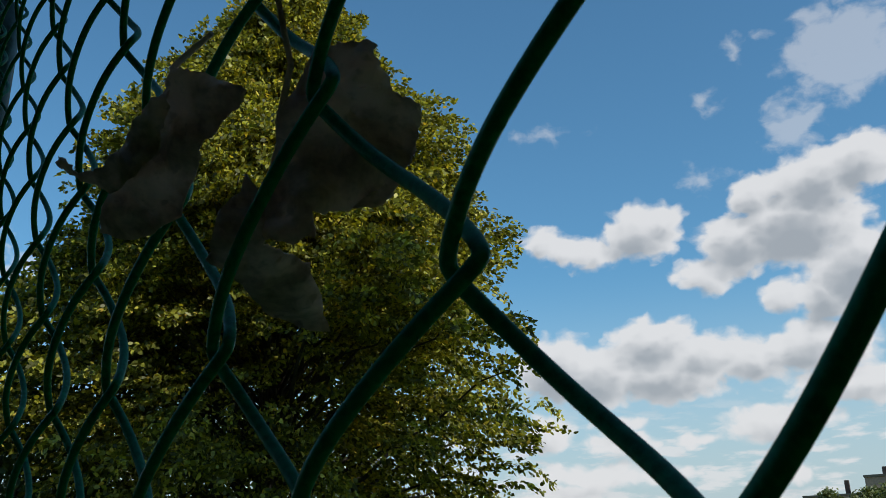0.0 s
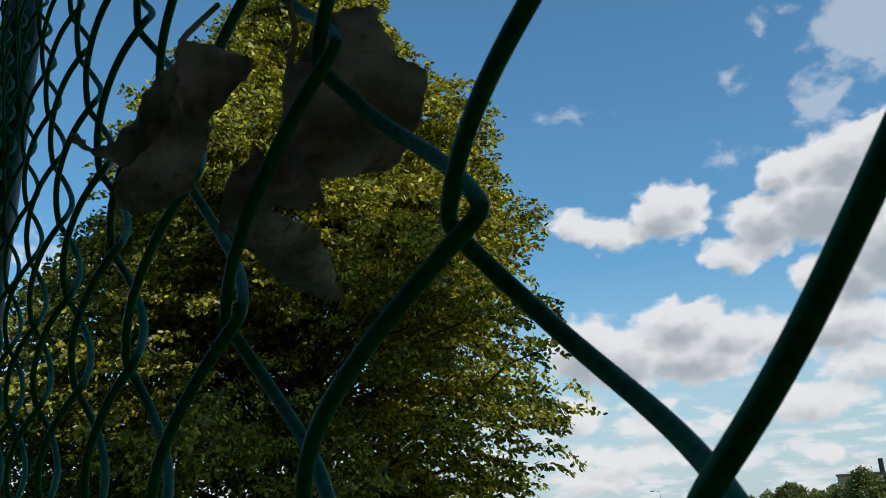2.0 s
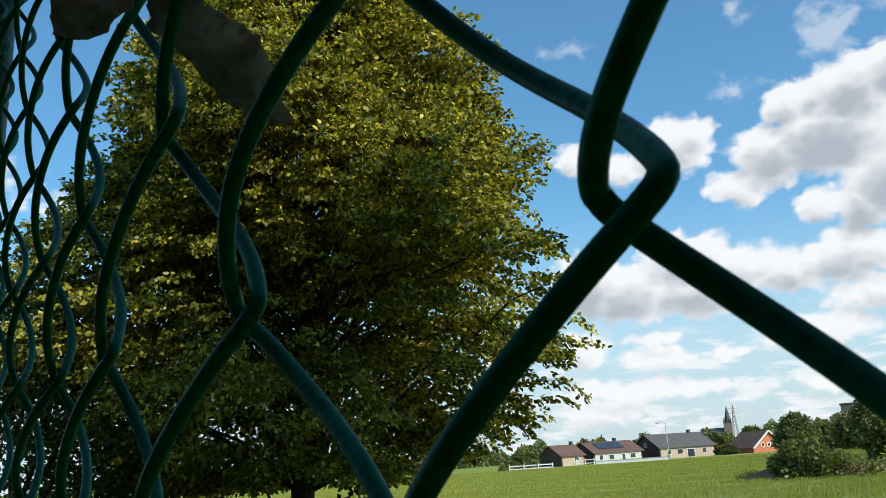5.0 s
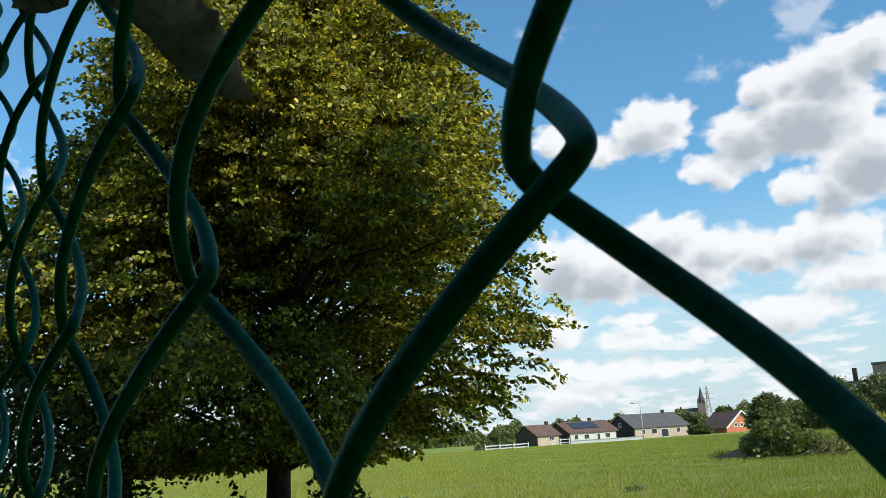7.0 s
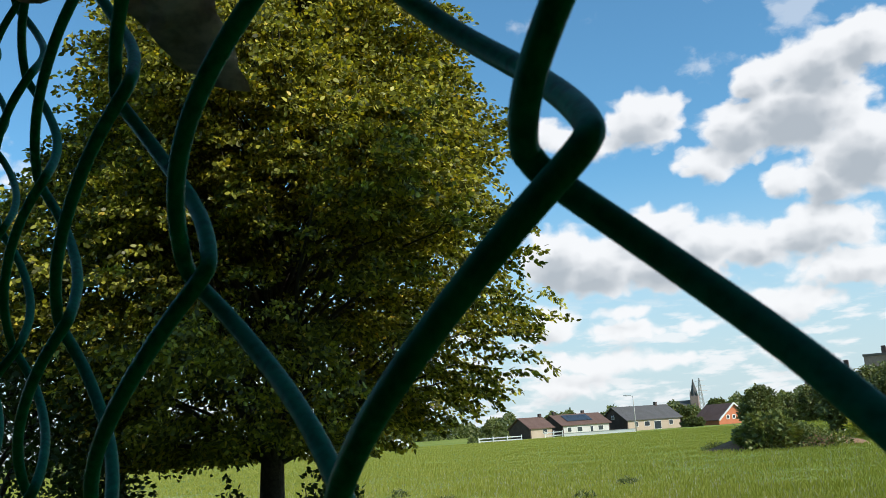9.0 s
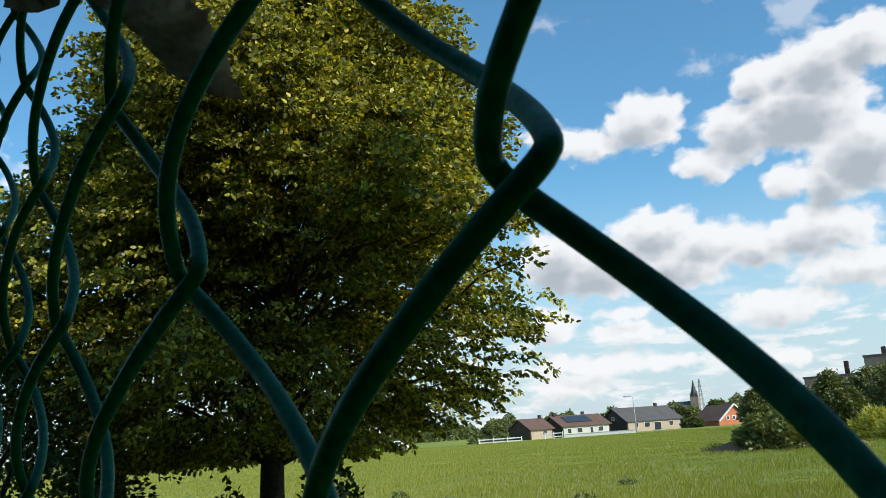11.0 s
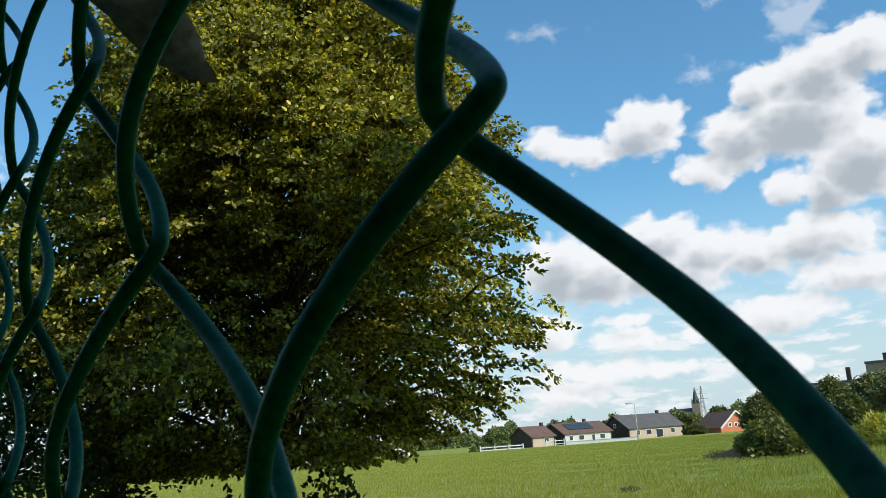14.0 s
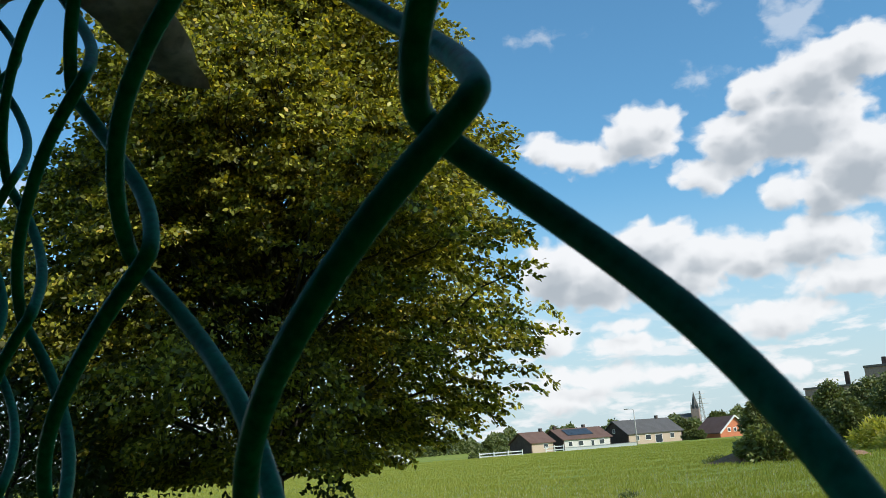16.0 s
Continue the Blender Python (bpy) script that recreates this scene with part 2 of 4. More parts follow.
M_TILE = material("brown_roof_tile", (0.125, 0.072, 0.055), 0.85, grain=7, vary=0.3, stain=0.4)
M_GLASS = material("window_glass", (0.04, 0.05, 0.06), 0.08, grain=2, vary=0.1, stain=0.4, bump=0.0, spec=0.8)
M_STONE = material("grey_stone", (0.29, 0.21, 0.19), 0.9, grain=2, vary=0.25, stain=0.15)
M_STEEL = material("grey_steel", (0.30, 0.30, 0.29), 0.5, metal=0.6, grain=8, vary=0.15)
M_CONCRETE = material("concrete", (0.42, 0.41, 0.39), 0.85, grain=5, vary=0.15, stain=0.4)
M_EARTH = material("bare_earth", (0.22, 0.125, 0.065), 0.95, grain=12, vary=0.4, stain=1.5, bump=0.8, bump_size=0.03)


def grass_material():
    m = bpy.data.materials.new("meadow")
    m.use_nodes = True
    t = m.node_tree
    b = t.nodes["Principled BSDF"]
    pos = t.nodes.new("ShaderNodeTexCoord").outputs["Object"]
    a = nd(t, "ShaderNodeTexNoise", Vector=pos, Scale=0.05, Detail=4.0)
    c = nd(t, "ShaderNodeTexNoise", Vector=pos, Scale=0.7, Detail=5.0, Roughness=0.7)
    d = nd(t, "ShaderNodeTexNoise", Vector=pos, Scale=14.0, Detail=4.0, Roughness=0.7)
    col = mixc(t, ramp(t, a.outputs[0], 0.35, 0.65), (0.19, 0.24, 0.045), (0.27, 0.31, 0.065))
    col = mixc(t, ramp(t, c.outputs[0], 0.35, 0.7, 0.0, 0.55), col, (0.15, 0.22, 0.03))
    col = mixc(t, ramp(t, d.outputs[0], 0.5, 0.8, 0.0, 0.5), col, (0.28, 0.32, 0.08))
    t.links.new(col, b.inputs["Base Color"])
    b.inputs["Roughness"].default_value = 0.9
    b.inputs["Specular IOR Level"].default_value = 0.15
    bp = nd(t, "ShaderNodeBump", Strength=0.8, Distance=0.12, Height=d.outputs[0])
    t.links.new(bp.outputs[0], b.inputs["Normal"])
    return m


M_MEADOW = grass_material()
M_BLADE = leaf_material("grass_blade", [(0.27, 0.29, 0.05), (0.32, 0.34, 0.065), (0.37, 0.38, 0.08), (0.46, 0.43, 0.15)], glow=0.5, scale=0.4)
M_SEED = leaf_material("seed_head", [(0.40, 0.38, 0.20), (0.58, 0.55, 0.36)], glow=0.3, rough=0.8, spec=0.1, through_tint=(1.1, 1.05, 0.8))


# ---- mesh helpers ----
def empty(name, m=None, **tags):
    ob = new(name)
    if m is not None:
        ob.matrix_world = m
    return tagged(ob, **tags)


def part(name, bm, mat, parent=None, label="", m=None, smooth=False):
    """Link a bmesh, or a ready mesh, as one mesh object under a thing."""
    if isinstance(bm, bmesh.types.BMesh):
        me = bpy.data.meshes.new(name)
        bm.to_mesh(me)
        bm.free()
    else:
        me = bm
    if mat is not None and not me.materials:
        me.materials.append(mat)
    if smooth:
        me.polygons.foreach_set("use_smooth", [True] * len(me.polygons))
    ob = new(name, me)
    if parent is not None:
        ob.parent = parent
    if m is not None:
        ob.matrix_basis = m
    if label:
        ob["label"] = label
    return ob


def mesh_of(name, verts, faces, mat=None):
    me = bpy.data.meshes.new(name)
    me.from_pydata([tuple(v) for v in verts], [], faces)
    if mat is not None:
        me.materials.append(mat)
    return me


def quads(name, v, mat):
    """A mesh of loose pieces of k corners from an array (n, k, 3)."""
    n, k = v.shape[:2]
    me = bpy.data.meshes.new(name)
    me.vertices.add(n * k)
    me.vertices.foreach_set("co", np.ascontiguousarray(v, dtype=np.float32).ravel())
    me.loops.add(n * k)
    me.loops.foreach_set("vertex_index", np.arange(n * k, dtype=np.int32))
    me.polygons.add(n)
    me.polygons.foreach_set("loop_start", np.arange(0, n * k, k, dtype=np.int32))
    me.update(calc_edges=True)
    me.validate()
    me.materials.append(mat)
    return me


def tube(path, radii, sides=8, closed_ends=True):
    """Vertices and faces of a round tube along a path."""
    P = [Vector(p) for p in path]
    verts, faces = [], []
    ref = Vector((0.31, 0.87, 0.38))
    for i, p in enumerate(P):
        d = (P[min(i + 1, len(P) - 1)] - P[max(i - 1, 0)]).normalized()
        u = d.cross(ref).normalized()
        ref = u.cross(d).normalized()
        w = d.cross(u)
        r = radii[i] if hasattr(radii, "__len__") else radii
        for k in range(sides):
            a = 2 * math.pi * k / sides
            verts.append(p + (u * math.cos(a) + w * math.sin(a)) * r)
    for i in range(len(P) - 1):
        for k in range(sides):
            a, b = i * sides + k, i * sides + (k + 1) % sides
            faces.append((a, b, b + sides, a + sides))
    if closed_ends:
        faces.append(tuple(range(sides))[::-1])
        faces.append(tuple(range((len(P) - 1) * sides, len(P) * sides)))
    return verts, faces


def box(x0, x1, y0, y1, z0, z1, bevel=0.0):
    bm = bmesh.new()
    bmesh.ops.create_cube(bm, size=1.0, matrix=Matrix.Translation(((x0 + x1) / 2, (y0 + y1) / 2, (z0 + z1) / 2)) @ Matrix.Diagonal((x1 - x0, y1 - y0, z1 - z0, 1)))
    if bevel:
        bmesh.ops.bevel(bm, geom=bm.edges[:], offset=bevel, segments=1, affect="EDGES")
    return bm


# ---- ground ----
def build_ground():
    rings = [0, 2, 5, 9, 14, 20, 28, 40, 60, 90, 130, 180, 240, 330, 500, 900, 2000, 4500]
    verts, faces, n = [(0, 0, 0)], [], 96
    for r in rings[1:]:
        for k in range(n):
            a = 2 * math.pi * k / n
            bump = 0.06 * noise.noise((r * math.cos(a) * 0.15, r * math.sin(a) * 0.15, 3)) if 8 < r < 200 else 0
            verts.append((r * math.cos(a), r * math.sin(a), fall(r) + bump))
    for k in range(n):
        faces.append((0, 1 + k, 1 + (k + 1) % n))
    for i in range(len(rings) - 2):
        for k in range(n):
            a, b = 1 + i * n + k, 1 + i * n + (k + 1) % n
            faces.append((a, a + n, b + n, b))
    g = part("ground", mesh_of("ground", verts, faces, M_MEADOW), None, smooth=True)
    tagged(g, "green mown meadow stretching away to far houses", "meadow", kind="structure")


build_ground()


# ---- chain-link fence ----
PITCH, RISE, HOOK, WIRE, DEEP = 0.035, 0.035 * 0.969, 0.00300, 0.00108, 0.00373
# dents of the mesh near the camera: (column, row): along, across, up, in mm
DENT = {(-1, -1): (-3.2, 1.5, -1.9), (-1, 1): (-14.9, 2.1, 5.8), (0, 0): (-2.4, 3.2, 0.7), (0, 2): (0.9, -0.3, -0.8), (1, -1): (6.7, 0.8, 3.1), (1, 1): (-1.4, 1.6, 0.8), (2, 0): (2.2, -0.2, -0.1),
        (2, 2): (-0.9, -1.4, 0.5), (3, -1): (-0.6, -1.4, -0.3), (3, 1): (2.6, -2.4, -1.2), (4, 0): (0.5, -2.0, -1.0), (4, 2): (0.2, -1.0, 1.0), (5, 1): (-1.2, -1.4, -0.2), (6, 0): (-0.6, 0.7, -1.7), (6, 2): (0.3, -0.8, 0.6)}
# bows of single strands near the camera: (wire, row): along, across, up, in mm
BOW = {(-1, -1): (-0.0, 3.0, 3.0), (-1, 0): (-3.5, -0.7, -8.9), (0, -1): (2.5, -2.6, 0.5), (0, 0): (-0.1, 3.8, -1.6), (0, 1): (-1.7, -1.1, -1.3), (1, -1): (-1.0, -1.0, 3.0), (1, 0): (-0.5, -3.9, -1.5), (2, -1): (-0.5, -1.1, -0.3)}
FENCE = Matrix.Translation((0, 0, 1.6)) @ pose(0, 0, 0, -2.322, 3.370, -0.114)


def node_place(n, j):
    d = DENT.get((n, j), (0, 0, 0))
    return Vector((-n * PITCH - 0.0007 + d[0] / 1000, -0.0031 + d[1] / 1000, j * RISE - 0.001 + d[2] / 1000))


def wire_path(n, j0, j1, steps):
    """Centre line of the flat spiral between columns n + 1 (far) and n (near)."""
    # the spirals are drawn less flat further along the fence
    deep = DEEP * (1 + 0.4 * min(max((n - 2) / 4, 0), 1))
    pts, k = [], 0.99466
    for j in range(j0, j1):
        right = (j + n) % 2 == 0
        a = node_place(n if right else n + 1, j)
        b = node_place(n + 1 if right else n, j + 1)
        a = a + Vector((HOOK if right else -HOOK, 0, 0))
        b = b + Vector((-HOOK if right else HOOK, 0, 0))
        for i in range(steps):
            s = i / steps
            s = s - 0.080 * math.sin(2 * math.pi * s)
            th = math.pi * s
            f = 0.5 - 0.5 * math.asin(k * math.cos(th)) / math.asin(k)
            f += 0.053 * math.sin(math.pi * f)
            p = a.lerp(b, f)
            p.z = a.z + (b.z - a.z) * (s + 0.022 * math.sin(2 * th))
            back = math.tanh(0.99 * math.sin(th)) / math.tanh(0.99) * (1 if right else -1)
            p.y += deep * back
            p += Vector(BOW.get((n, j), (0, 0, 0))) * (0.001 * math.sin(th))
            pts.append(p)
    return pts


def build_fence():
    f = empty("chain_link_fence", FENCE, label="old green plastic-coated chain-link fence with diamond mesh", category="fence")
    low, high = -46, 13
    shared = {}
    for n in range(-34, 75):
        near = -3 <= n <= 12
        if near:
            v, q = tube(wire_path(n, low, high, 40 if n < 4 else 20), WIRE, 14)
            part("wire", mesh_of("wire", v, q, M_WIRE), None, f, smooth=True)
        else:
            key = n % 2
            if key not in shared:
                v, q = tube([p + Vector((n * PITCH, 0, 0)) for p in wire_path(100 + key, low, high, 8)], WIRE, 6)
                v = [p + Vector(((100 + key - n) * PITCH, 0, 0)) for p in v]
                shared[key] = mesh_of("wire", v, q, M_WIRE)
            part("wire", shared[key], None, f, m=Matrix.Translation((-n * PITCH, 0, 0)), smooth=True)
    for x in (-0.935, 1.1):
        v, q = tube([(x, 0.026, z) for z in (-1.66, -1.0, 0.0, 0.46, 0.50)], [0.0195, 0.0195, 0.0195, 0.0195, 0.017], 20)
        part("post", mesh_of("post", v, q, M_POST), None, f, "round green fence post", smooth=True)


build_fence()


# ---- dry leaves caught in the mesh ----
TURN = pose(0, 0, 0, 106.95, 3.51, 59.09)


def dry_leaf(centre, label, lobes, stem):
    """A crumpled dead leaf of one or more lobes; each lobe is an uneven rim, filled, crumpled and given thickness; millimetres."""
    t = empty("dry_leaf", Matrix.Translation(centre) @ TURN, label=label, category="dead leaf", group="dry leaves caught in the fence")
    for name, rim, note in lobes:
        R = np.array(rim, dtype=float)
        bm = bmesh.new()
        bm.faces.new([bm.verts.new((x / 1000, y / 1000, 0)) for x, y, z in rim])
        bmesh.ops.subdivide_edges(bm, edges=bm.edges[:], cuts=3)
        for v in bm.verts:
            s = noise.noise((v.co.x * 800, v.co.y * 800, 7)), noise.noise((v.co.x * 800, v.co.y * 800, 17))
            v.co += Vector((s[0], s[1], 0)) * 0.0007
            v.co += Vector((noise.noise((v.co.x * 2600, v.co.y * 2600, 3)), noise.noise((v.co.x * 2600, v.co.y * 2600, 13)), 0)) * 0.0004
        bmesh.ops.triangulate(bm, faces=bm.faces[:])
        for _ in range(3):
            bmesh.ops.subdivide_edges(bm, edges=[e for e in bm.edges if e.calc_length() > 0.0025], cuts=1)
            bmesh.ops.triangulate(bm, faces=bm.faces[:])
        for v in bm.verts:
            x, y = v.co.x * 1000, v.co.y * 1000
            w = 1 / ((R[:, 0] - x) ** 2 + (R[:, 1] - y) ** 2 + 2.0) ** 1.5
            z = float((w * R[:, 2]).sum() / w.sum())
            v.co.z = z / 1000 + noise.noise((x * 0.16, y * 0.16, 2)) * 0.0048 + noise.noise((x * 0.5, y * 0.5, 5)) * 0.0016 + abs(noise.noise((x * 0.9, y * 0.35, 8))) * 0.0008
        ob = part(name, bm, M_DRY_PALE if note else M_DRY, t, note, smooth=True)
        sol = ob.modifiers.new("thickness", "SOLIDIFY")
        sol.thickness = 0.0003
    v, q = tube([Vector(p) / 1000 for p in stem], [0.0007, 0.0006, 0.0006, 0.0005, 0.0005][:len(stem)], 6)
    part("leaf_stalk", mesh_of("leaf_stalk", v, q, M_DRY), None, t, "thin brown stalk", smooth=True)
    return t


dry_leaf((-0.0808, 0.0051, 1.6635), "torn brown dead leaf caught behind the fence mesh", [
    ("blade", [(-1.6, 20.7, 2), (2.0, 21.2, 3), (6.1, 21.9, 5), (8.2, 21.0, 6), (7.8, 18.9, 5), (10.1, 15.0, 3), (11.7, 13.0, 0), (15.1, 12.7, -2), (15.4, 9.4, -3), (14.6, 5.1, -3), (13.1, 0.6, -2), (11.6, -1.9, 0), (8.9, -4.5, 3), (5.1, -5.2, 4), (3.0, -5.7, 5), (-0.8, -5.7, 5), (-0.7, -9.8, 6), (-4.0, -10.8, 5), (-8.1, -10.4, 3), (-9.2, -6.6, 1), (-9.6, -3.8, 0), (-8.5, 3.0, 0), (-7.2, 10.3, 0)], ""),
    ("curled_lobe", [(-11.7, -0.1, 2), (-9.0, -4.3, 3), (-8.6, -8.0, 2), (-9.0, -11.1, 1), (-6.9, -11.9, -2), (-3.1, -14.2, -8), (-1.9, -19.8, -18), (-1.0, -27.4, -32), (-7.1, -27.0, -30), (-11.9, -22.8, -20), (-14.0, -18.9, -10), (-15.6, -15.9, -3), (-18.4, -14.2, 0), (-17.2, -10.4, 2), (-15.1, -5.5, 3)], "paler curled lower lobe")],
    [(-7.2, 10.3, 0), (-5.6, 17.6, 2), (-6.9, 23, 2), (-7.9, 28.6, 4)])
dry_leaf((-0.1186, -0.0116, 1.6767), "folded brown dead leaf hanging in the fence mesh", [
    ("blade", [(4.6, 16.4, 6), (7.6, 16.4, 7), (10.4, 15.8, 8), (14.2, 14.3, 9), (18.8, 12.4, 11), (17.0, 9.6, 10), (14.1, 5.9, 8), (11.0, 3.1, 6), (9.7, 0.3, 4), (6.9, -3.0, 0), (4.6, -9.7, -3), (-1.7, -13.4, -6), (-6.8, -14.5, -8), (-12.5, -13.3, -10), (-11.6, -9.4, -9), (-10.0, -5.8, -6), (-4.9, 0.9, -2), (0.6, 8.8, 2), (3.2, 13.2, 4)], ""),
    ("folded_lobe", [(4.1, 12.6, 7), (2.0, 11.0, 7), (-1.6, 7.3, 5), (-6.3, 2.0, 2), (-11.4, -1.8, -2), (-15.3, -2.2, -4), (-17.1, 0.4, -3), (-18.3, 0.9, -1), (-19.0, -0.6, -1), (-17.3, -1.7, -3), (-15.9, -3.3, -4), (-11.5, -4.5, -4), (-9.0, -5.7, -3), (-2.5, -3.3, 2), (1.3, 0.4, 6), (2.9, 4.8, 8), (3.9, 8.8, 8)], "paler folded side of the leaf")],
    [(4.6, 15.9, 6), (4.4, 16.6, 6), (6.4, 18.0, 8), (13.1, 21.6, 14)])


# ---- trees ----
def leaves_at(points, dirs, length, width, rng, droop=0.4, oval=False):
    """Folded leaf shapes at the points: four-cornered, or rounder ones of six corners."""
    n = len(points)
    d = dirs + rng.normal(0, 0.7, (n, 3))
    d[:, 2] -= droop
    d /= np.linalg.norm(d, axis=1)[:, None]
    s = np.cross(d, rng.normal(0, 1, (n, 3)))
    s /= np.linalg.norm(s, axis=1)[:, None] + 1e-9
    ln = length * rng.uniform(0.65, 1.25, n)[:, None]
    wd = width * rng.uniform(0.65, 1.25, n)[:, None]
    nrm = np.cross(d, s)
    mid = points + d * ln * 0.42
    fold = nrm * wd * 0.18
    if oval:
        a, b = points + d * ln * 0.28 + fold, points + d * ln * 0.68 + fold * 0.8
        return np.stack([points, a + s * wd * 0.48, b + s * wd * 0.4, points + d * ln, b - s * wd * 0.4, a - s * wd * 0.48], axis=1)
    return np.stack([points, mid + s * wd * 0.5 + fold, points + d * ln, mid - s * wd * 0.5 + fold], axis=1)


def limb(a, b, r0, r1, rng, sag=0.15, bends=6):
    a, b = Vector(a), Vector(b)
    ln = (b - a).length
    pts, rad = [], []
    for i in range(bends + 1):
        s = i / bends
        p = a.lerp(b, s)
        p.z += math.sin(s * math.pi) * sag * ln * 0.5
        if 0 < i:
            p += Vector(rng.normal(0, 0.02 * ln, 3))
        pts.append(p)
        rad.append(r0 + (r1 - r0) * s)
    return pts, rad


def broadleaf(name, base, profile, trunk_r, twigs, per_twig, leaf, rng, label, category="tree", mat=None, lean=(0, 0), bare=0.3, group="", tip=0.5, limbs=0, every=6, thin=(0, 0), spray=False):
    """A tree with tapered trunk, limbs and a crown of twigs full of leaves. profile: (height, radius) rows."""
    mat = mat or M_LEAF
    t = empty(name, Matrix.Translation(base), label=label, category=category, group=group)
    hs, rs = [p[0] for p in profile], [p[1] for p in profile]
    top = hs[-1]
    trunk_pts = [(lean[0] * s, lean[1] * s, top * 0.9 * s) for s in np.linspace(0, 1, 9)]
    v, q = tube([(x, y, z - 0.1 if i == 0 else z) for i, (x, y, z) in enumerate(trunk_pts)], [trunk_r * (1.25 if i == 0 else 1 - 0.88 * i / 8) for i in range(9)], 12)
    part("trunk", mesh_of("trunk", v, q, M_BARK), None, t, smooth=True)
    verts, faces = [], []
    pts, dirs = [], []
    w = np.interp(np.linspace(hs[0], top, 60), hs, rs)
    pick = np.cumsum(w + 0.15)
    pick /= pick[-1]
    for i in range(twigs):
        z = np.interp(rng.random(), pick, np.linspace(hs[0], top, 60))
        r = np.interp(z, hs, rs)
        a = rng.uniform(0, 2 * math.pi)
        r *= 1 + 0.13 * math.sin(3 * a + z * 1.7) + 0.08 * math.sin(7 * a - 2.3 * z)
        if z < thin[0] and rng.random() < thin[1] and noise.noise((math.cos(a) * r * 0.6, math.sin(a) * r * 0.6, z * 1.1)) > -0.25:
            continue
        out = math.sqrt(rng.uniform(bare, 1.0)) * rng.uniform(0.93, 1.04)
        k = z / (top * 0.9)
        ax = np.array([lean[0] * min(k, 1), lean[1] * min(k, 1), 0])
        p = ax + np.array([math.cos(a) * r * out, math.sin(a) * r * out, z])
        d = np.array([math.cos(a), math.sin(a), 0.35 * (z / top) - 0.1])
        if i % every == 0:
            z0 = max(z - (0.35 + 0.55 * r * out), profile[0][0] * 0.9)
            lp, lr = limb((ax[0], ax[1], z0), p, max(trunk_r * 0.36 * (1 - z / top), 0.012), 0.006, rng)
            v, q = tube(lp, lr, 6)
            if i < every * limbs:
                part("limb", mesh_of("limb", v, q, M_BARK), None, t, smooth=True)
            else:
                faces += [tuple(j + len(verts) for j in f) for f in q]
                verts += v
        m = per_twig
        s = rng.random(m)
        if spray:
            # leaves along a drooping shoot, spread sideways into a flat spray
            d = np.array([math.cos(a), math.sin(a), 0.55 * (z / top) - 0.3]) + rng.normal(0, 0.16, 3)
            side = np.array([-math.sin(a), math.cos(a), 0.0])
            wide = rng.normal(0, 0.2 * tip, m) * (1.1 - 0.85 * s)
            twig = p[None, :] - d[None, :] * ((1 - s)[:, None] * tip) + side[None, :] * wide[:, None] + rng.normal(0, 0.045 * tip, (m, 3))
            twig[:, 2] -= 0.22 * tip * s ** 2
            pts.append(twig)
            dirs.append(np.repeat(d[None, :], m, axis=0) + side[None, :] * np.sign(wide)[:, None] * 0.5)
            continue
        twig = p[None, :] + d[None, :] * (s[:, None] * tip - tip * 0.4) + rng.normal(0, 0.19 * tip, (m, 3))
        twig[:, 2] -= 0.18 * tip * s ** 2
        pts.append(twig)
        dirs.append(np.repeat(d[None, :], m, axis=0))
    if verts:
        tagged(part("branchwork", mesh_of("branchwork", verts, faces, M_BARK), None, t, smooth=True), kind="stuff")
    v = leaves_at(np.concatenate(pts), np.concatenate(dirs), leaf[0], leaf[1], rng, oval=spray)
    tagged(part("crown", quads("crown", v, mat), None, t), kind="stuff")
    return t


rng = np.random.default_rng(4)
TREE_FOOT = spot(67.9, 12.0)
broadleaf("hornbeam_tree", TREE_FOOT, [(1.52, 1.9), (1.85, 2.65), (2.25, 3.0), (2.6, 3.15), (3.4, 3.35), (4.2, 3.2), (5.4, 3.05), (6.1, 2.75), (6.6, 2.45), (7.2, 2.05), (8.0, 1.55), (8.9, 1.0), (9.8, 0.1)],
          0.165, 8000, 58, (0.071, 0.043), rng, "broad leafy tree, green turning yellow, beyond the fence", bare=0.16, limbs=40, every=30, thin=(4.0, 0.72), tip=0.5, lean=(0.12, 0.36), spray=True)



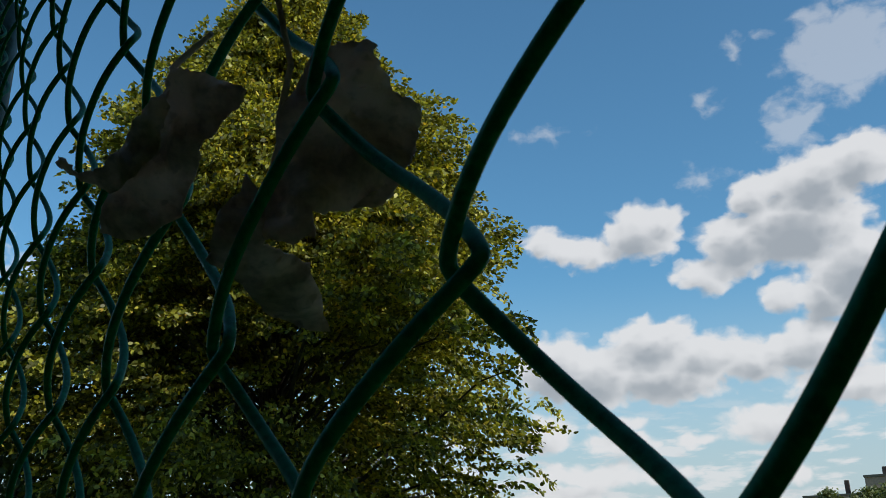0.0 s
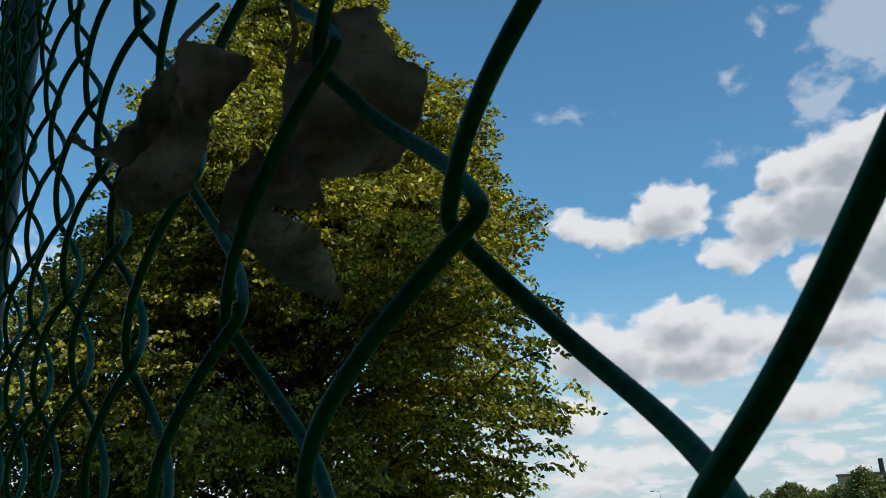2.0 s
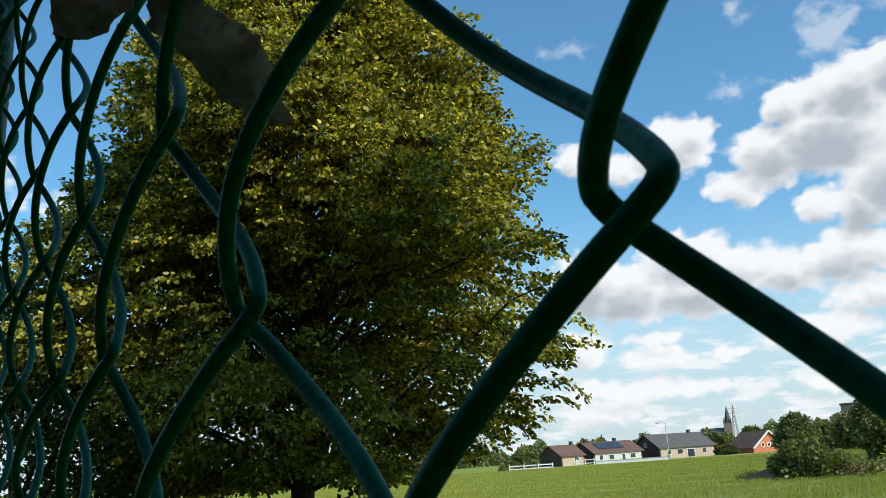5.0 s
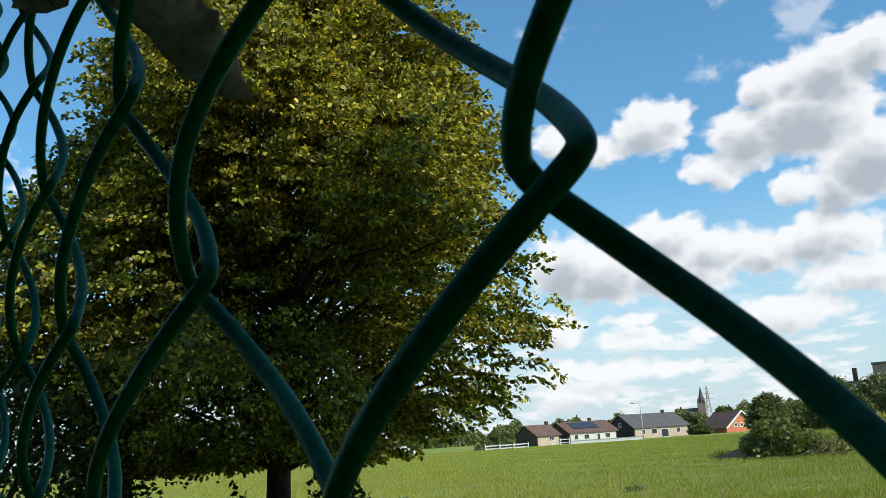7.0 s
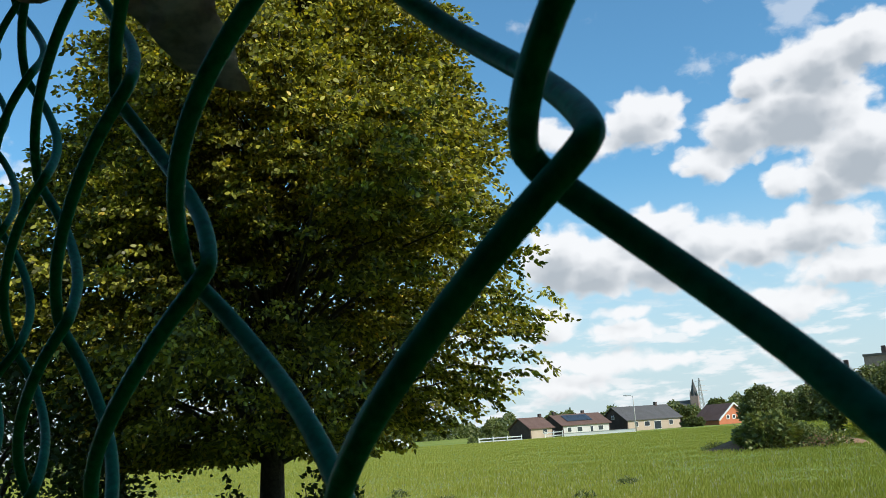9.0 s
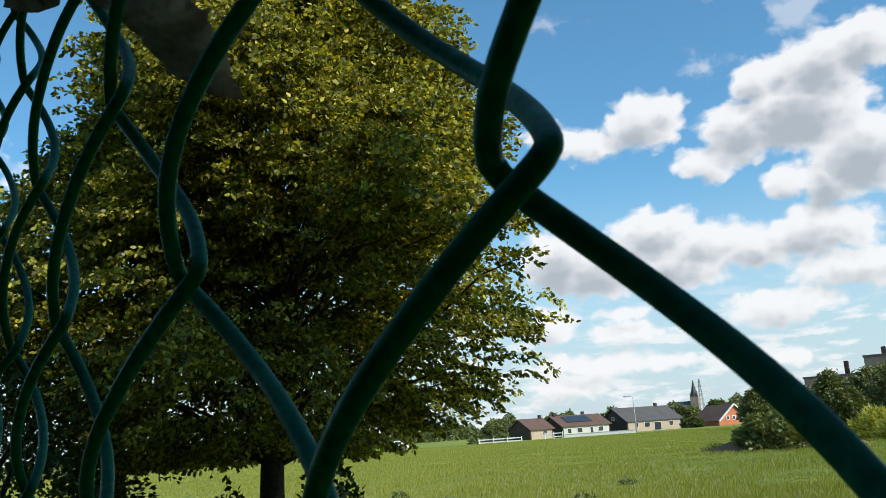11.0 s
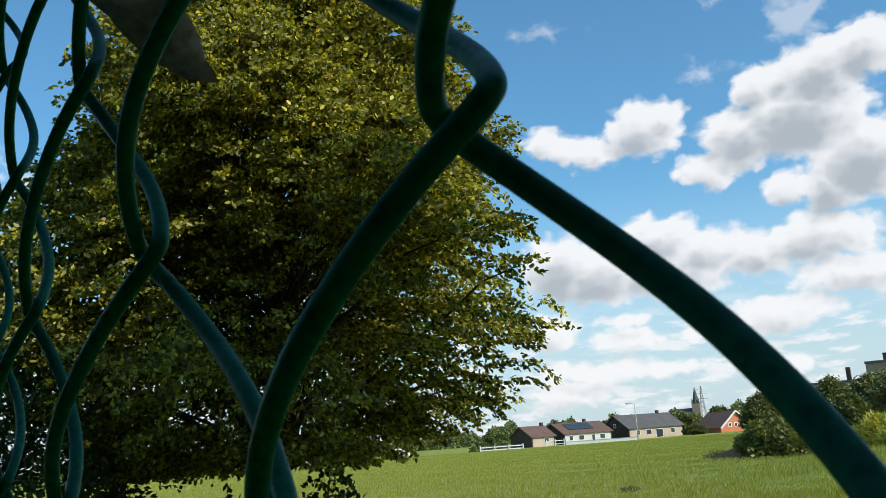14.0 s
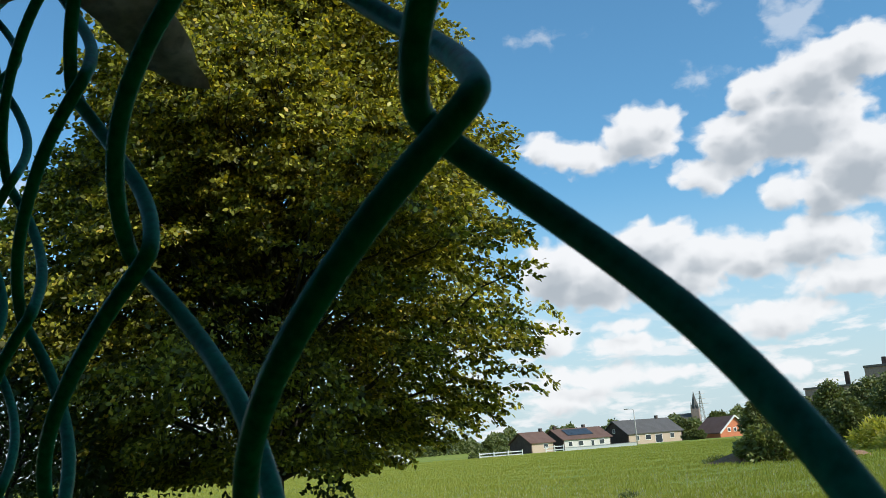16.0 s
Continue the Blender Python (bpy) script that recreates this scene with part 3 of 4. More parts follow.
# ---- far houses ----
def house(name, base, turn, length, width, eave, ridge, front, gable, roof, label, chimneys=(), windows=(), over=0.4):
    """A gabled house. x runs along the ridge, -y is the front, -x the gable end."""
    h = empty(name, Matrix.Translation(base) @ pose(0, 0, 0, 0, 0, turn), label=label, category="house")
    L, W = length / 2, width / 2
    for s, nm in ((-1, "front_wall"), (1, "back_wall")):
        part(nm, box(-L + 0.31, L - 0.31, min(s * W, s * (W - 0.3)), max(s * W, s * (W - 0.3)), -0.3, eave), front, h)
    for s in (-1, 1):
        bm = bmesh.new()
        rows = []
        for x in (s * L, s * (L - 0.3)):
            rows.append([bm.verts.new(c) for c in ((x, -W, -0.3), (x, W, -0.3), (x, W, eave), (x, 0, ridge - 0.05), (x, -W, eave))])
        bm.faces.new(rows[0])
        bm.faces.new(rows[1][::-1])
        for i in range(5):
            bm.faces.new((rows[0][i], rows[1][i], rows[1][(i + 1) % 5], rows[0][(i + 1) % 5]))
        bmesh.ops.recalc_face_normals(bm, faces=bm.faces[:])
        part("gable_wall", bm, gable, h)
    slope = (ridge - eave) / W
    for s in (-1, 1):
        bm = bmesh.new()
        e = W + over
        top = [(-L - over, 0, ridge), (L + over, 0, ridge), (L + over, s * e, ridge - slope * e), (-L - over, s * e, ridge - slope * e)]
        up = [bm.verts.new((x, y, z + 0.2)) for x, y, z in top]
        dn = [bm.verts.new((x, y, z + 0.02)) for x, y, z in top]
        bm.faces.new(up)
        bm.faces.new(dn[::-1])
        for i in range(4):
            bm.faces.new((up[i], dn[i], dn[(i + 1) % 4], up[(i + 1) % 4]))
        bmesh.ops.recalc_face_normals(bm, faces=bm.faces[:])
        part("roof", bm, roof, h)
    for x, y in chimneys:
        part("chimney", box(x - 0.35, x + 0.35, y - 0.35, y + 0.35, ridge - 0.8, ridge + 0.9, 0.04), M_BRICK, h)
    for face, a, z0, w, hh in windows:
        win = part("window", (box(a - w / 2, a + w / 2, -W - 0.06, -W - 0.005, z0, z0 + hh) if face == "front" else box(-L - 0.06, -L - 0.005, a - w / 2, a + w / 2, z0, z0 + hh)), M_WHITE, h)
        part("pane", (box(a - w / 2 + 0.1, a + w / 2 - 0.1, -W - 0.08, -W - 0.062, z0 + 0.1, z0 + hh - 0.1) if face == "front" else box(-L - 0.08, -L - 0.062, a - w / 2 + 0.1, a + w / 2 - 0.1, z0 + 0.1, z0 + hh - 0.1)), M_GLASS, win)
    return h


def on_field(bearing, dist):
    return spot(bearing, dist, fall(dist))


# long house under a slate roof
house("house", on_field(45.9, 250), 46 + 42, 18, 10, 2.7, 5.9, M_BEIGE, M_BRICK, M_SLATE, "long bungalow with dark slate roof and brick gable", [(5.5, 0.0)],
      [("front", -6, 0.9, 1.2, 1.3), ("front", -2.5, 0.9, 1.8, 1.3), ("front", 1.0, 0.0, 2.4, 2.1), ("front", 5.5, 0.9, 1.4, 1.3), ("gable", 0, 3.0, 1.0, 1.0)])
# brown-roofed house with solar panels, and its lower wing
h = house("house", on_field(49.7, 236), 50 + 36, 14, 9, 2.5, 4.9, M_PALE, M_BRICK, M_TILE, "low white house with brown tiles and solar panels", [(-6.0, 0.0), (3.0, 0.6)],
          [("front", -5, 0.8, 1.2, 1.2), ("front", -2, 0.8, 1.6, 1.2), ("front", 1.5, 0.0, 1.0, 2.0), ("front", 4.2, 0.8, 1.6, 1.2)])
for i in range(5):
    bm = box(-4.6 + i * 1.5, -3.2 + i * 1.5, -1.5, 1.5, 0, 0.06)
    panel = part("solar_panel", bm, M_GLASS, h)
    panel.matrix_basis = Matrix.Translation((0, -2.1, 4.1)) @ pose(0, 0, 0, 28.1, 0, 0)
house("house", on_field(52.3, 226), 53 + 40, 7, 7.5, 2.3, 4.6, M_BEIGE, M_BRICK, M_TILE, "small brown-roofed wing with dark brick gable", [(3.0, 0.0)], [("front", 1.0, 0.8, 1.4, 1.2)])
# orange brick gable house
g = house("house", on_field(41.4, 258), 41 + 90 + 40, 10, 9.6, 1.3, 5.0, M_ORANGE, M_ORANGE, M_TILE, "orange brick house with white gable trim", [], [])
for y, z in ((-1.9, 1.2), (0.0, 1.2), (1.9, 1.2)):
    win = part("window", box(-5.06, -5.005, y - 0.5, y + 0.5, z, z + 1.1), M_WHITE, g)
    part("pane", box(-5.08, -5.062, y - 0.35, y + 0.35, z + 0.15, z + 0.95), M_GLASS, win)
for s in (-1, 1):
    v, q = tube([(-5.5, s * 5.2, 1.0), (-5.5, 0, 5.12)], 0.22, 4)
    part("gable_trim", mesh_of("gable_trim", v, q, M_WHITE), None, g, "white gable board")


def street_lamp(base, h):
    t = empty("street_lamp", Matrix.Translation(base), label="grey street lamp on a tall concrete pole", category="street lamp")
    v, q = tube([(0, 0, -0.2), (0, 0, h * 0.5), (0, 0, h)], [0.16, 0.13, 0.09], 10)
    part("pole", mesh_of("pole", v, q, M_CONCRETE), None, t, smooth=True)
    v, q = tube([(0, 0, h - 0.1), (-0.4, -0.3, h + 0.12), (-1.1, -0.9, h + 0.2)], 0.05, 6)
    part("arm", mesh_of("arm", v, q, M_STEEL), None, t, smooth=True)
    v, q = tube([(-1.0, -0.8, h + 0.16), (-1.3, -1.05, h + 0.2), (-1.8, -1.45, h + 0.2)], [0.06, 0.14, 0.08], 8)
    part("lamp_head", mesh_of("lamp_head", v, q, M_STEEL), None, t, smooth=True)


street_lamp(on_field(46.2, 236), 8.3)


def church(base):
    t = empty("church", Matrix.Translation(base) @ pose(0, 0, 0, 0, 0, 35), label="distant stone church with a pointed slate spire", category="church")
    part("tower", box(-3.6, 3.6, -3.6, 3.6, -1, 21.5, 0.2), M_STONE, t)
    bm = bmesh.new()
    bmesh.ops.create_cone(bm, cap_ends=True, segments=8, radius1=3.6, radius2=0.08, depth=15.5, matrix=Matrix.Translation((0, 0, 29.2)))
    part("spire", bm, M_SLATE, t)
    for s in (-1, 1):
        bm = bmesh.new()
        bmesh.ops.create_cone(bm, cap_ends=True, segments=6, radius1=0.9, radius2=0.05, depth=6, matrix=Matrix.Translation((s * 2.9, -2.9, 24.4)))
        part("pinnacle", bm, M_SLATE, t)
    part("nave", box(-24, -3.7, -5, 5, -1, 12), M_STONE, t)
    bm = bmesh.new()
    c = [(-24.5, -5.6, 11.5), (-24.5, 5.6, 11.5), (-24.5, 0, 18), (-3.7, -5.6, 11.5), (-3.7, 5.6, 11.5), (-3.7, 0, 18)]
    vs = [bm.verts.new(p) for p in c]
    for f in ((0, 1, 2), (3, 5, 4), (0, 2, 5, 3), (1, 4, 5, 2), (0, 3, 4, 1)):
        bm.faces.new([vs[i] for i in f])
    bmesh.ops.recalc_face_normals(bm, faces=bm.faces[:])
    part("nave_roof", bm, M_SLATE, t)


church(spot(42.72, 900, -0.6))


def pylon(base, h):
    t = empty("power_pylon", Matrix.Translation(base) @ pose(0, 0, 0, 0, 0, 60), label="distant grey lattice power pylon", category="pylon")
    verts, faces = [], []

    def bar(a, b, r=0.16):
        v, q = tube([a, b], r, 4)
        faces.extend(tuple(j + len(verts) for j in f) for f in q)
        verts.extend(v)
    steps = 9
    for i in range(steps):
        z0, z1 = h * i / steps, h * (i + 1) / steps
        w0, w1 = 3.2 * (1 - 0.9 * i / steps), 3.2 * (1 - 0.9 * (i + 1) / steps)
        for k in range(4):
            c = [(1, 1), (-1, 1), (-1, -1), (1, -1)]
            a, b = c[k], c[(k + 1) % 4]
            bar((a[0] * w0, a[1] * w0, z0), (a[0] * w1, a[1] * w1, z1), 0.2)
            bar((a[0] * w0, a[1] * w0, z0), (b[0] * w1, b[1] * w1, z1), 0.12)
            bar((b[0] * w0, b[1] * w0, z0), (a[0] * w1, a[1] * w1, z1), 0.12)
    part("tower_lattice", mesh_of("tower_lattice", verts, faces, M_STEEL), None, t)
    for z, l in ((h * 0.68, 7.5), (h * 0.8, 6.0), (h * 0.92, 4.5)):
        v, q = tube([(-l, 0, z), (0, 0, z + 0.5), (l, 0, z)], 0.22, 4)
        part("cross_arm", mesh_of("cross_arm", v, q, M_STEEL), None, t)


pylon(spot(42.36, 1000, -0.6), 41)


def block_building(base, turn):
    t = empty("block_building", Matrix.Translation(base) @ pose(0, 0, 0, 0, 0, turn), label="grey flat-roofed block building above the trees", category="building")
    part("wall", box(-16, 0, -6, 6, -1, 10.8, 0.1), M_STONE, t)
    part("wall", box(0.02, 22, -6, 6, -1, 15.2, 0.1), M_STONE, t)
    part("roof_edge", box(-16.3, -0.3, -6.3, 6.3, 10.81, 11.3), M_SLATE, t)
    part("roof_edge", box(-0.2, 22.3, -6.3, 6.3, 15.21, 15.8), M_SLATE, t)
    part("chimney", box(-5.6, -4.4, -1, 1, 11.32, 15.0, 0.1), M_BRICK, t)
    part("chimney", box(4.4, 5.6, -1, 1, 15.82, 18.0, 0.1), M_BRICK, t)


block_building(spot(33.4, 290, -0.6), 30)


# ---- far greenery ----
def leaf_heap(name, base, size, count, leaf, mat, label, category, seed, group="", stems=5, kind=""):
    """A bush: stems from the ground and a dome of leaves, thickest outside."""
    r = np.random.default_rng(seed)
    t = empty(name, Matrix.Translation(base), label=label, category=category, group=group)
    verts, faces = [], []
    for i in range(stems):
        a = 2 * math.pi * i / stems + r.uniform(-0.4, 0.4)
        lp, lr = limb((math.cos(a) * 0.06, math.sin(a) * 0.06, -0.05), (math.cos(a) * size[0] * 0.6, math.sin(a) * size[1] * 0.6, size[2] * 0.8), 0.012 * size[2] + 0.008, 0.006, r)
        v, q = tube(lp, lr, 5)
        faces += [tuple(j + len(verts) for j in f) for f in q]
        verts += v
    tagged(part("branchwork", mesh_of("branchwork", verts, faces, M_BARK), None, t, smooth=True), kind="stuff")
    d = r.normal(0, 1, (count, 3))
    d[:, 2] = np.abs(d[:, 2])
    d /= np.linalg.norm(d, axis=1)[:, None]
    lump = 1 + 0.16 * np.sin(d[:, 0] * 5 + seed) * np.cos(d[:, 1] * 6 + seed) + 0.12 * np.sin(d[:, 2] * 9 + d[:, 0] * 4)
    rad = (r.uniform(0.35, 1, count) ** 0.4 * lump)[:, None]
    p = d * rad * np.array(size)
    tagged(part("foliage", quads("foliage", leaves_at(p, d, leaf[0], leaf[1], r), mat), None, t), kind="stuff")
    return t


leaf_heap("bush", spot(38.9, 45.0), (1.6, 1.4, 1.45), 4200, (0.26, 0.15), M_BUSHLEAF, "dense round green bush standing on a mound in the meadow", "bush", 3, stems=7)
leaf_heap("bush", spot(37.6, 46.5), (1.0, 1.0, 1.0), 1500, (0.2, 0.1), M_BUSHLEAF, "smaller green bush beside the mound", "bush", 5)


def mound(base):
    verts, faces, n, m = [], [], 28, 9
    for i in range(m):
        s = i / (m - 1)
        for k in range(n):
            a = 2 * math.pi * k / n
            x, y = math.cos(a) * 3.7 * (1 - s), math.sin(a) * 1.6 * (1 - s)
            z = 0.8 * (1 - (1 - s) ** 2) - 0.08 + 0.09 * noise.noise((x * 1.7, y * 1.7, 1))
            verts.append((x, y, z))
    for i in range(m - 1):
        for k in range(n):
            a, b = i * n + k, i * n + (k + 1) % n
            faces.append((a, b, b + n, a + n))
    ob = part("earth_mound", mesh_of("earth_mound", verts, faces, M_EARTH), None, smooth=True)
    ob.matrix_world = Matrix.Translation(base) @ pose(0, 0, 0, 0, 0, 40)
    tagged(ob, "low mound of bare brown earth", "mound", kind="structure")


mound(spot(38.2, 45.6))
leaf_heap("weed_clump", spot(41.9, 46.0), (0.75, 0.5, 0.35), 600, (0.16, 0.05), M_BUSHLEAF, "low green weeds by the earth mound", "weeds", 6, stems=3)
leaf_heap("weed_clump", spot(36.7, 44.6), (1.9, 0.9, 0.75), 1600, (0.2, 0.07), M_BUSHLEAF, "rough green weeds on the earth mound", "weeds", 7, stems=4)

FAR_TREES = [(39.2, 118, 5.0, 2.1, 1500, 11), (43.75, 262, 5.6, 4.2, 1200, 12), (35.4, 130, 6.6, 1.6, 1300, 13), (36.3, 140, 5.4, 2.0, 1100, 14), (34.7, 68, 2.9, 1.35, 1500, 15),
             (33.3, 95, 5.2, 3.0, 1600, 16), (31.6, 90, 5.6, 3.2, 1600, 17), (37.5, 175, 4.6, 4.0, 1100, 18), (41.75, 300, 7.2, 1.6, 700, 19), (41.35, 305, 7.0, 1.7, 700, 20),
             (54.6, 190, 3.6, 3.0, 900, 21), (29.5, 85, 6.0, 3.4, 1500, 22), (47.9, 290, 5.6, 3.2, 700, 23), (42.9, 245, 2.4, 2.6, 600, 24), (50.8, 300, 5.2, 4.0, 700, 25)]
for b, d, h, w, n, seed in FAR_TREES:
    r = np.random.default_rng(seed)
    broadleaf("tree", on_field(b, d), [(0.12 * h, w * 0.55), (0.3 * h, w * 0.95), (0.5 * h, w), (0.75 * h, w * 0.72), (0.92 * h, w * 0.35), (h, 0.05)], 0.035 * h, n // 5, 24,
              (0.0021 * d + 0.10, 0.0014 * d + 0.07), r, "green broadleaf tree at the edge of the meadow", mat=M_FARLEAF, tip=0.16 * h, group="trees behind the meadow")


def far_woods():
    r = np.random.default_rng(31)
    n = 60000
    b = r.uniform(20, 80, n)
    d = r.uniform(430, 520, n)
    crest = 7.0 + 2.2 * np.sin(b * 1.9) + 1.4 * np.sin(b * 5.3 + 1) + np.where(b < 43, (43 - b) * 0.42, 0)
    z = -0.6 + r.uniform(0, 1, n) ** 0.6 * np.maximum(crest, 2.0)
    rad = np.radians(b)
    p = np.stack([-np.sin(rad) * d, np.cos(rad) * d, z], axis=1)
    ob = part("far_woods", quads("far_woods", leaves_at(p, r.normal(0, 1, (n, 3)), 1.5, 1.1, r), M_FARLEAF), None)
    tagged(ob, "dark green woods on the far horizon", "woods", kind="stuff")


far_woods()

# greenery close behind the fence
leaf_heap("shrub", spot(64.3, 11.2), (0.62, 0.5, 1.35), 1500, (0.085, 0.055), M_HEDGE, "leafy shrub growing at the foot of the tree", "shrub", 41, stems=6)
leaf_heap("shrub", spot(69.8, 11.4), (0.6, 0.4, 1.1), 1000, (0.085, 0.055), M_HEDGE, "low leafy suckers beside the trunk", "shrub", 42, stems=5)
leaf_heap("shrub", spot(84.0, 13.0), (3.0, 2.2, 4.2), 22000, (0.10, 0.065), M_HEDGE, "dense dark green shrub under the tree", "shrub", 43, stems=8)
r2 = np.random.default_rng(8)
broadleaf("tree", spot(76.2, 14.0), [(1.5, 1.4), (3.5, 2.2), (5.0, 1.8), (6.5, 0.3)], 0.14, 420, 34, (0.085, 0.055), r2, "slender tree standing behind the larger one", mat=M_HEDGE)

# trees out of view, added to shade the fence and the hornbeam's lower crown
r3 = np.random.default_rng(9)
broadleaf("tree", (3.6, 9.7, 0), [(2.0, 1.8), (5.0, 2.6), (8.5, 2.8), (11.3, 2.7), (12.8, 1.6), (13.8, 0.4)], 0.3, 4600, 26, (0.24, 0.16), r3, "tall unseen tree added to shade the lower crown", mat=M_HEDGE, bare=0.1)
broadleaf("tree", (6.2, 8.5, 0), [(3.0, 1.2), (7.0, 2.0), (13.0, 2.0), (15.2, 1.4), (16.4, 0.3)], 0.28, 3000, 26, (0.24, 0.16), r3, "slender unseen tree added to shade the crown's lower left", mat=M_HEDGE, bare=0.1)
broadleaf("tree", (4.7, 2.8, 0), [(1.4, 1.8), (3.0, 2.7), (6.0, 2.9), (8.0, 2.6), (10.0, 1.6), (11.0, 0.4)], 0.26, 3400, 26, (0.24, 0.16), r3, "tall leafy tree out of view beside the fence, shading it", mat=M_HEDGE, bare=0.1)
broadleaf("tree", (4.2, -2.5, 0), [(1.0, 2.2), (3.0, 3.2), (6.0, 3.4), (8.8, 2.8), (10.7, 1.4)], 0.24, 1900, 26, (0.28, 0.19), r3, "tall unseen tree added to shade the fence", mat=M_HEDGE, bare=0.1)
broadleaf("tree", spot(-135.0, 5.2), [(0.5, 2.6), (2.5, 3.6), (5.0, 4.0), (8.0, 3.0), (10.0, 0.4)], 0.2, 1100, 26, (0.22, 0.15), r3, "large unseen tree added behind to block sky light", mat=M_HEDGE, bare=0.1)


def unseen_hedge():
    """Hedge added out of view at the camera's back to darken the wires."""
    r = np.random.default_rng(51)
    t = empty("unseen_hedge", Matrix.Translation((0.5, -3.2, 0)), label="unseen green hedge added behind the camera to block sky light", category="hedge")
    n = 26000
    p = np.stack([r.uniform(-9, 9, n), r.normal(0, 0.42, n), 2.6 * r.random(n) ** 0.8], axis=1)
    tagged(part("foliage", quads("foliage", leaves_at(p, r.normal(0, 1, (n, 3)), 0.16, 0.1, r), M_HEDGE), None, t), kind="stuff")
    for i in range(13):
        v, q = tube([(-8.4 + i * 1.4, 0, -0.1), (-8.3 + i * 1.4, 0.05, 1.2), (-8.4 + i * 1.4, 0, 2.2)], [0.05, 0.04, 0.02], 7)
        part("stem", mesh_of("stem", v, q, M_BARK), None, t, smooth=True)


unseen_hedge()
# one more unseen tree, cutting sky light on the hornbeam's near side
broadleaf("tree", (-4.2, -7.5, 0), [(0.8, 2.6), (3.0, 3.8), (6.0, 4.2), (9.0, 3.4), (11.5, 0.6)], 0.25, 1300, 26, (0.26, 0.18), r3, "large unseen tree added behind to block sky light", mat=M_HEDGE, bare=0.1)
for i, (bb, d) in enumerate(((47.0, 26), (57.5, 23), (60.3, 27), (49.6, 21.5))):
    leaf_heap("weed_clump", spot(bb, d), (0.26, 0.24, 0.17), 170, (0.09, 0.04), M_BUSHLEAF, "small dark green weed tuft in the meadow", "weeds", 80 + i, group="weeds in the meadow", stems=3)
leaf_heap("shrub", spot(33.2, 52), (1.6, 1.2, 1.3), 1500, (0.4, 0.1), M_BLADE, "pale rough grass and brush on the bank", "shrub", 95, stems=4)
leaf_heap("shrub", spot(31.8, 50), (1.5, 1.2, 1.1), 1200, (0.4, 0.1), M_BLADE, "pale rough grass and brush on the bank", "shrub", 96, stems=4)
leaf_heap("bush", spot(34.5, 70), (1.5, 1.3, 2.4), 2200, (0.34, 0.2), M_BUSHLEAF, "bright green bush before the darker trees", "bush", 97, stems=5)


# ---- edge of the meadow: white rails, gate, sheds ----
def rail_fence(base, turn, length, label, h=1.0, gap=2.5):
    t = empty("rail_fence", Matrix.Translation(base) @ pose(0, 0, 0, 0, 0, turn), label=label, category="fence")
    n = max(int(length / gap), 1)
    for i in range(n + 1):
        part("post", box(i * gap - 0.09, i * gap + 0.09, -0.09, 0.09, -0.3, h + 0.1, 0.02), M_WHITE, t)
    for z in (h * 0.35, h * 0.85):
        part("rail", box(0, n * gap, 0.10, 0.16, z - 0.09, z + 0.09), M_WHITE, t)


rail_fence(on_field(55.4, 170), 55 + 4, 7.5, "white rail fence along the meadow")
rail_fence(on_field(51.5, 200), 51, 3.6, "small white field gate before the house", 1.3, 1.8)


def low_wall(base, turn, length, h, label):
    t = empty("low_wall", Matrix.Translation(base) @ pose(0, 0, 0, 0, 0, turn), label=label, category="wall")
    part("wall_body", box(0, length, -0.15, 0.15, -0.3, h, 0.03), M_WHITE, t)
    part("coping", box(-0.05, length + 0.05, -0.22, 0.22, h + 0.003, h + 0.1, 0.02), M_CONCRETE, t)


low_wall(on_field(50.4, 212), 51, 3.2, 0.6, "low white garden wall before the house")
low_wall(on_field(49.6, 214), 48, 12.5, 0.6, "long low white wall before the houses")
low_wall(on_field(72.6, 138), 72, 5.5, 1.0, "low pale wall at the edge of the meadow")
house("shed", on_field(66.2, 140), 60, 5.5, 4, 1.7, 2.5, M_WHITE, M_WHITE, M_CONCRETE, "small white shed at the meadow's edge", [], [("front", 0, 0.2, 1.6, 1.4)])
house("shed", on_field(64.4, 150), 70, 5, 4, 1.6, 2.4, M_CONCRETE, M_CONCRETE, M_SLATE, "grey garden shed with dark roof", [], [])


def parked_van(base, turn):
    t = empty("parked_van", Matrix.Translation(base) @ pose(0, 0, 0, 0, 0, turn), label="white van parked beyond the meadow", category="van")
    bm = bmesh.new()
    side = [(-2.3, 0.35), (2.3, 0.35), (2.35, 0.9), (1.5, 1.05), (0.9, 1.8), (-2.25, 1.85)]
    a = [bm.verts.new((x, -0.9, z)) for x, z in side]
    b = [bm.verts.new((x, 0.9, z)) for x, z in side]
    bm.faces.new(a)
    bm.faces.new(b[::-1])
    for i in range(6):
        bm.faces.new((a[i], b[i], b[(i + 1) % 6], a[(i + 1) % 6]))
    bmesh.ops.recalc_face_normals(bm, faces=bm.faces[:])
    bmesh.ops.bevel(bm, geom=bm.edges[:], offset=0.08, segments=2, affect="EDGES")
    part("body", bm, M_WHITE, t)
    for x in (-1.5, 1.45):
        for y in (-0.92, 0.92):
            v, q = tube([(x, y - 0.1, 0.32), (x, y + 0.1, 0.32)], 0.32, 14)
            part("wheel", mesh_of("wheel", v, q, M_SLATE), None, t)
    part("side_window", box(0.1, 0.95, -0.925, -0.905, 1.1, 1.6), M_GLASS, t)


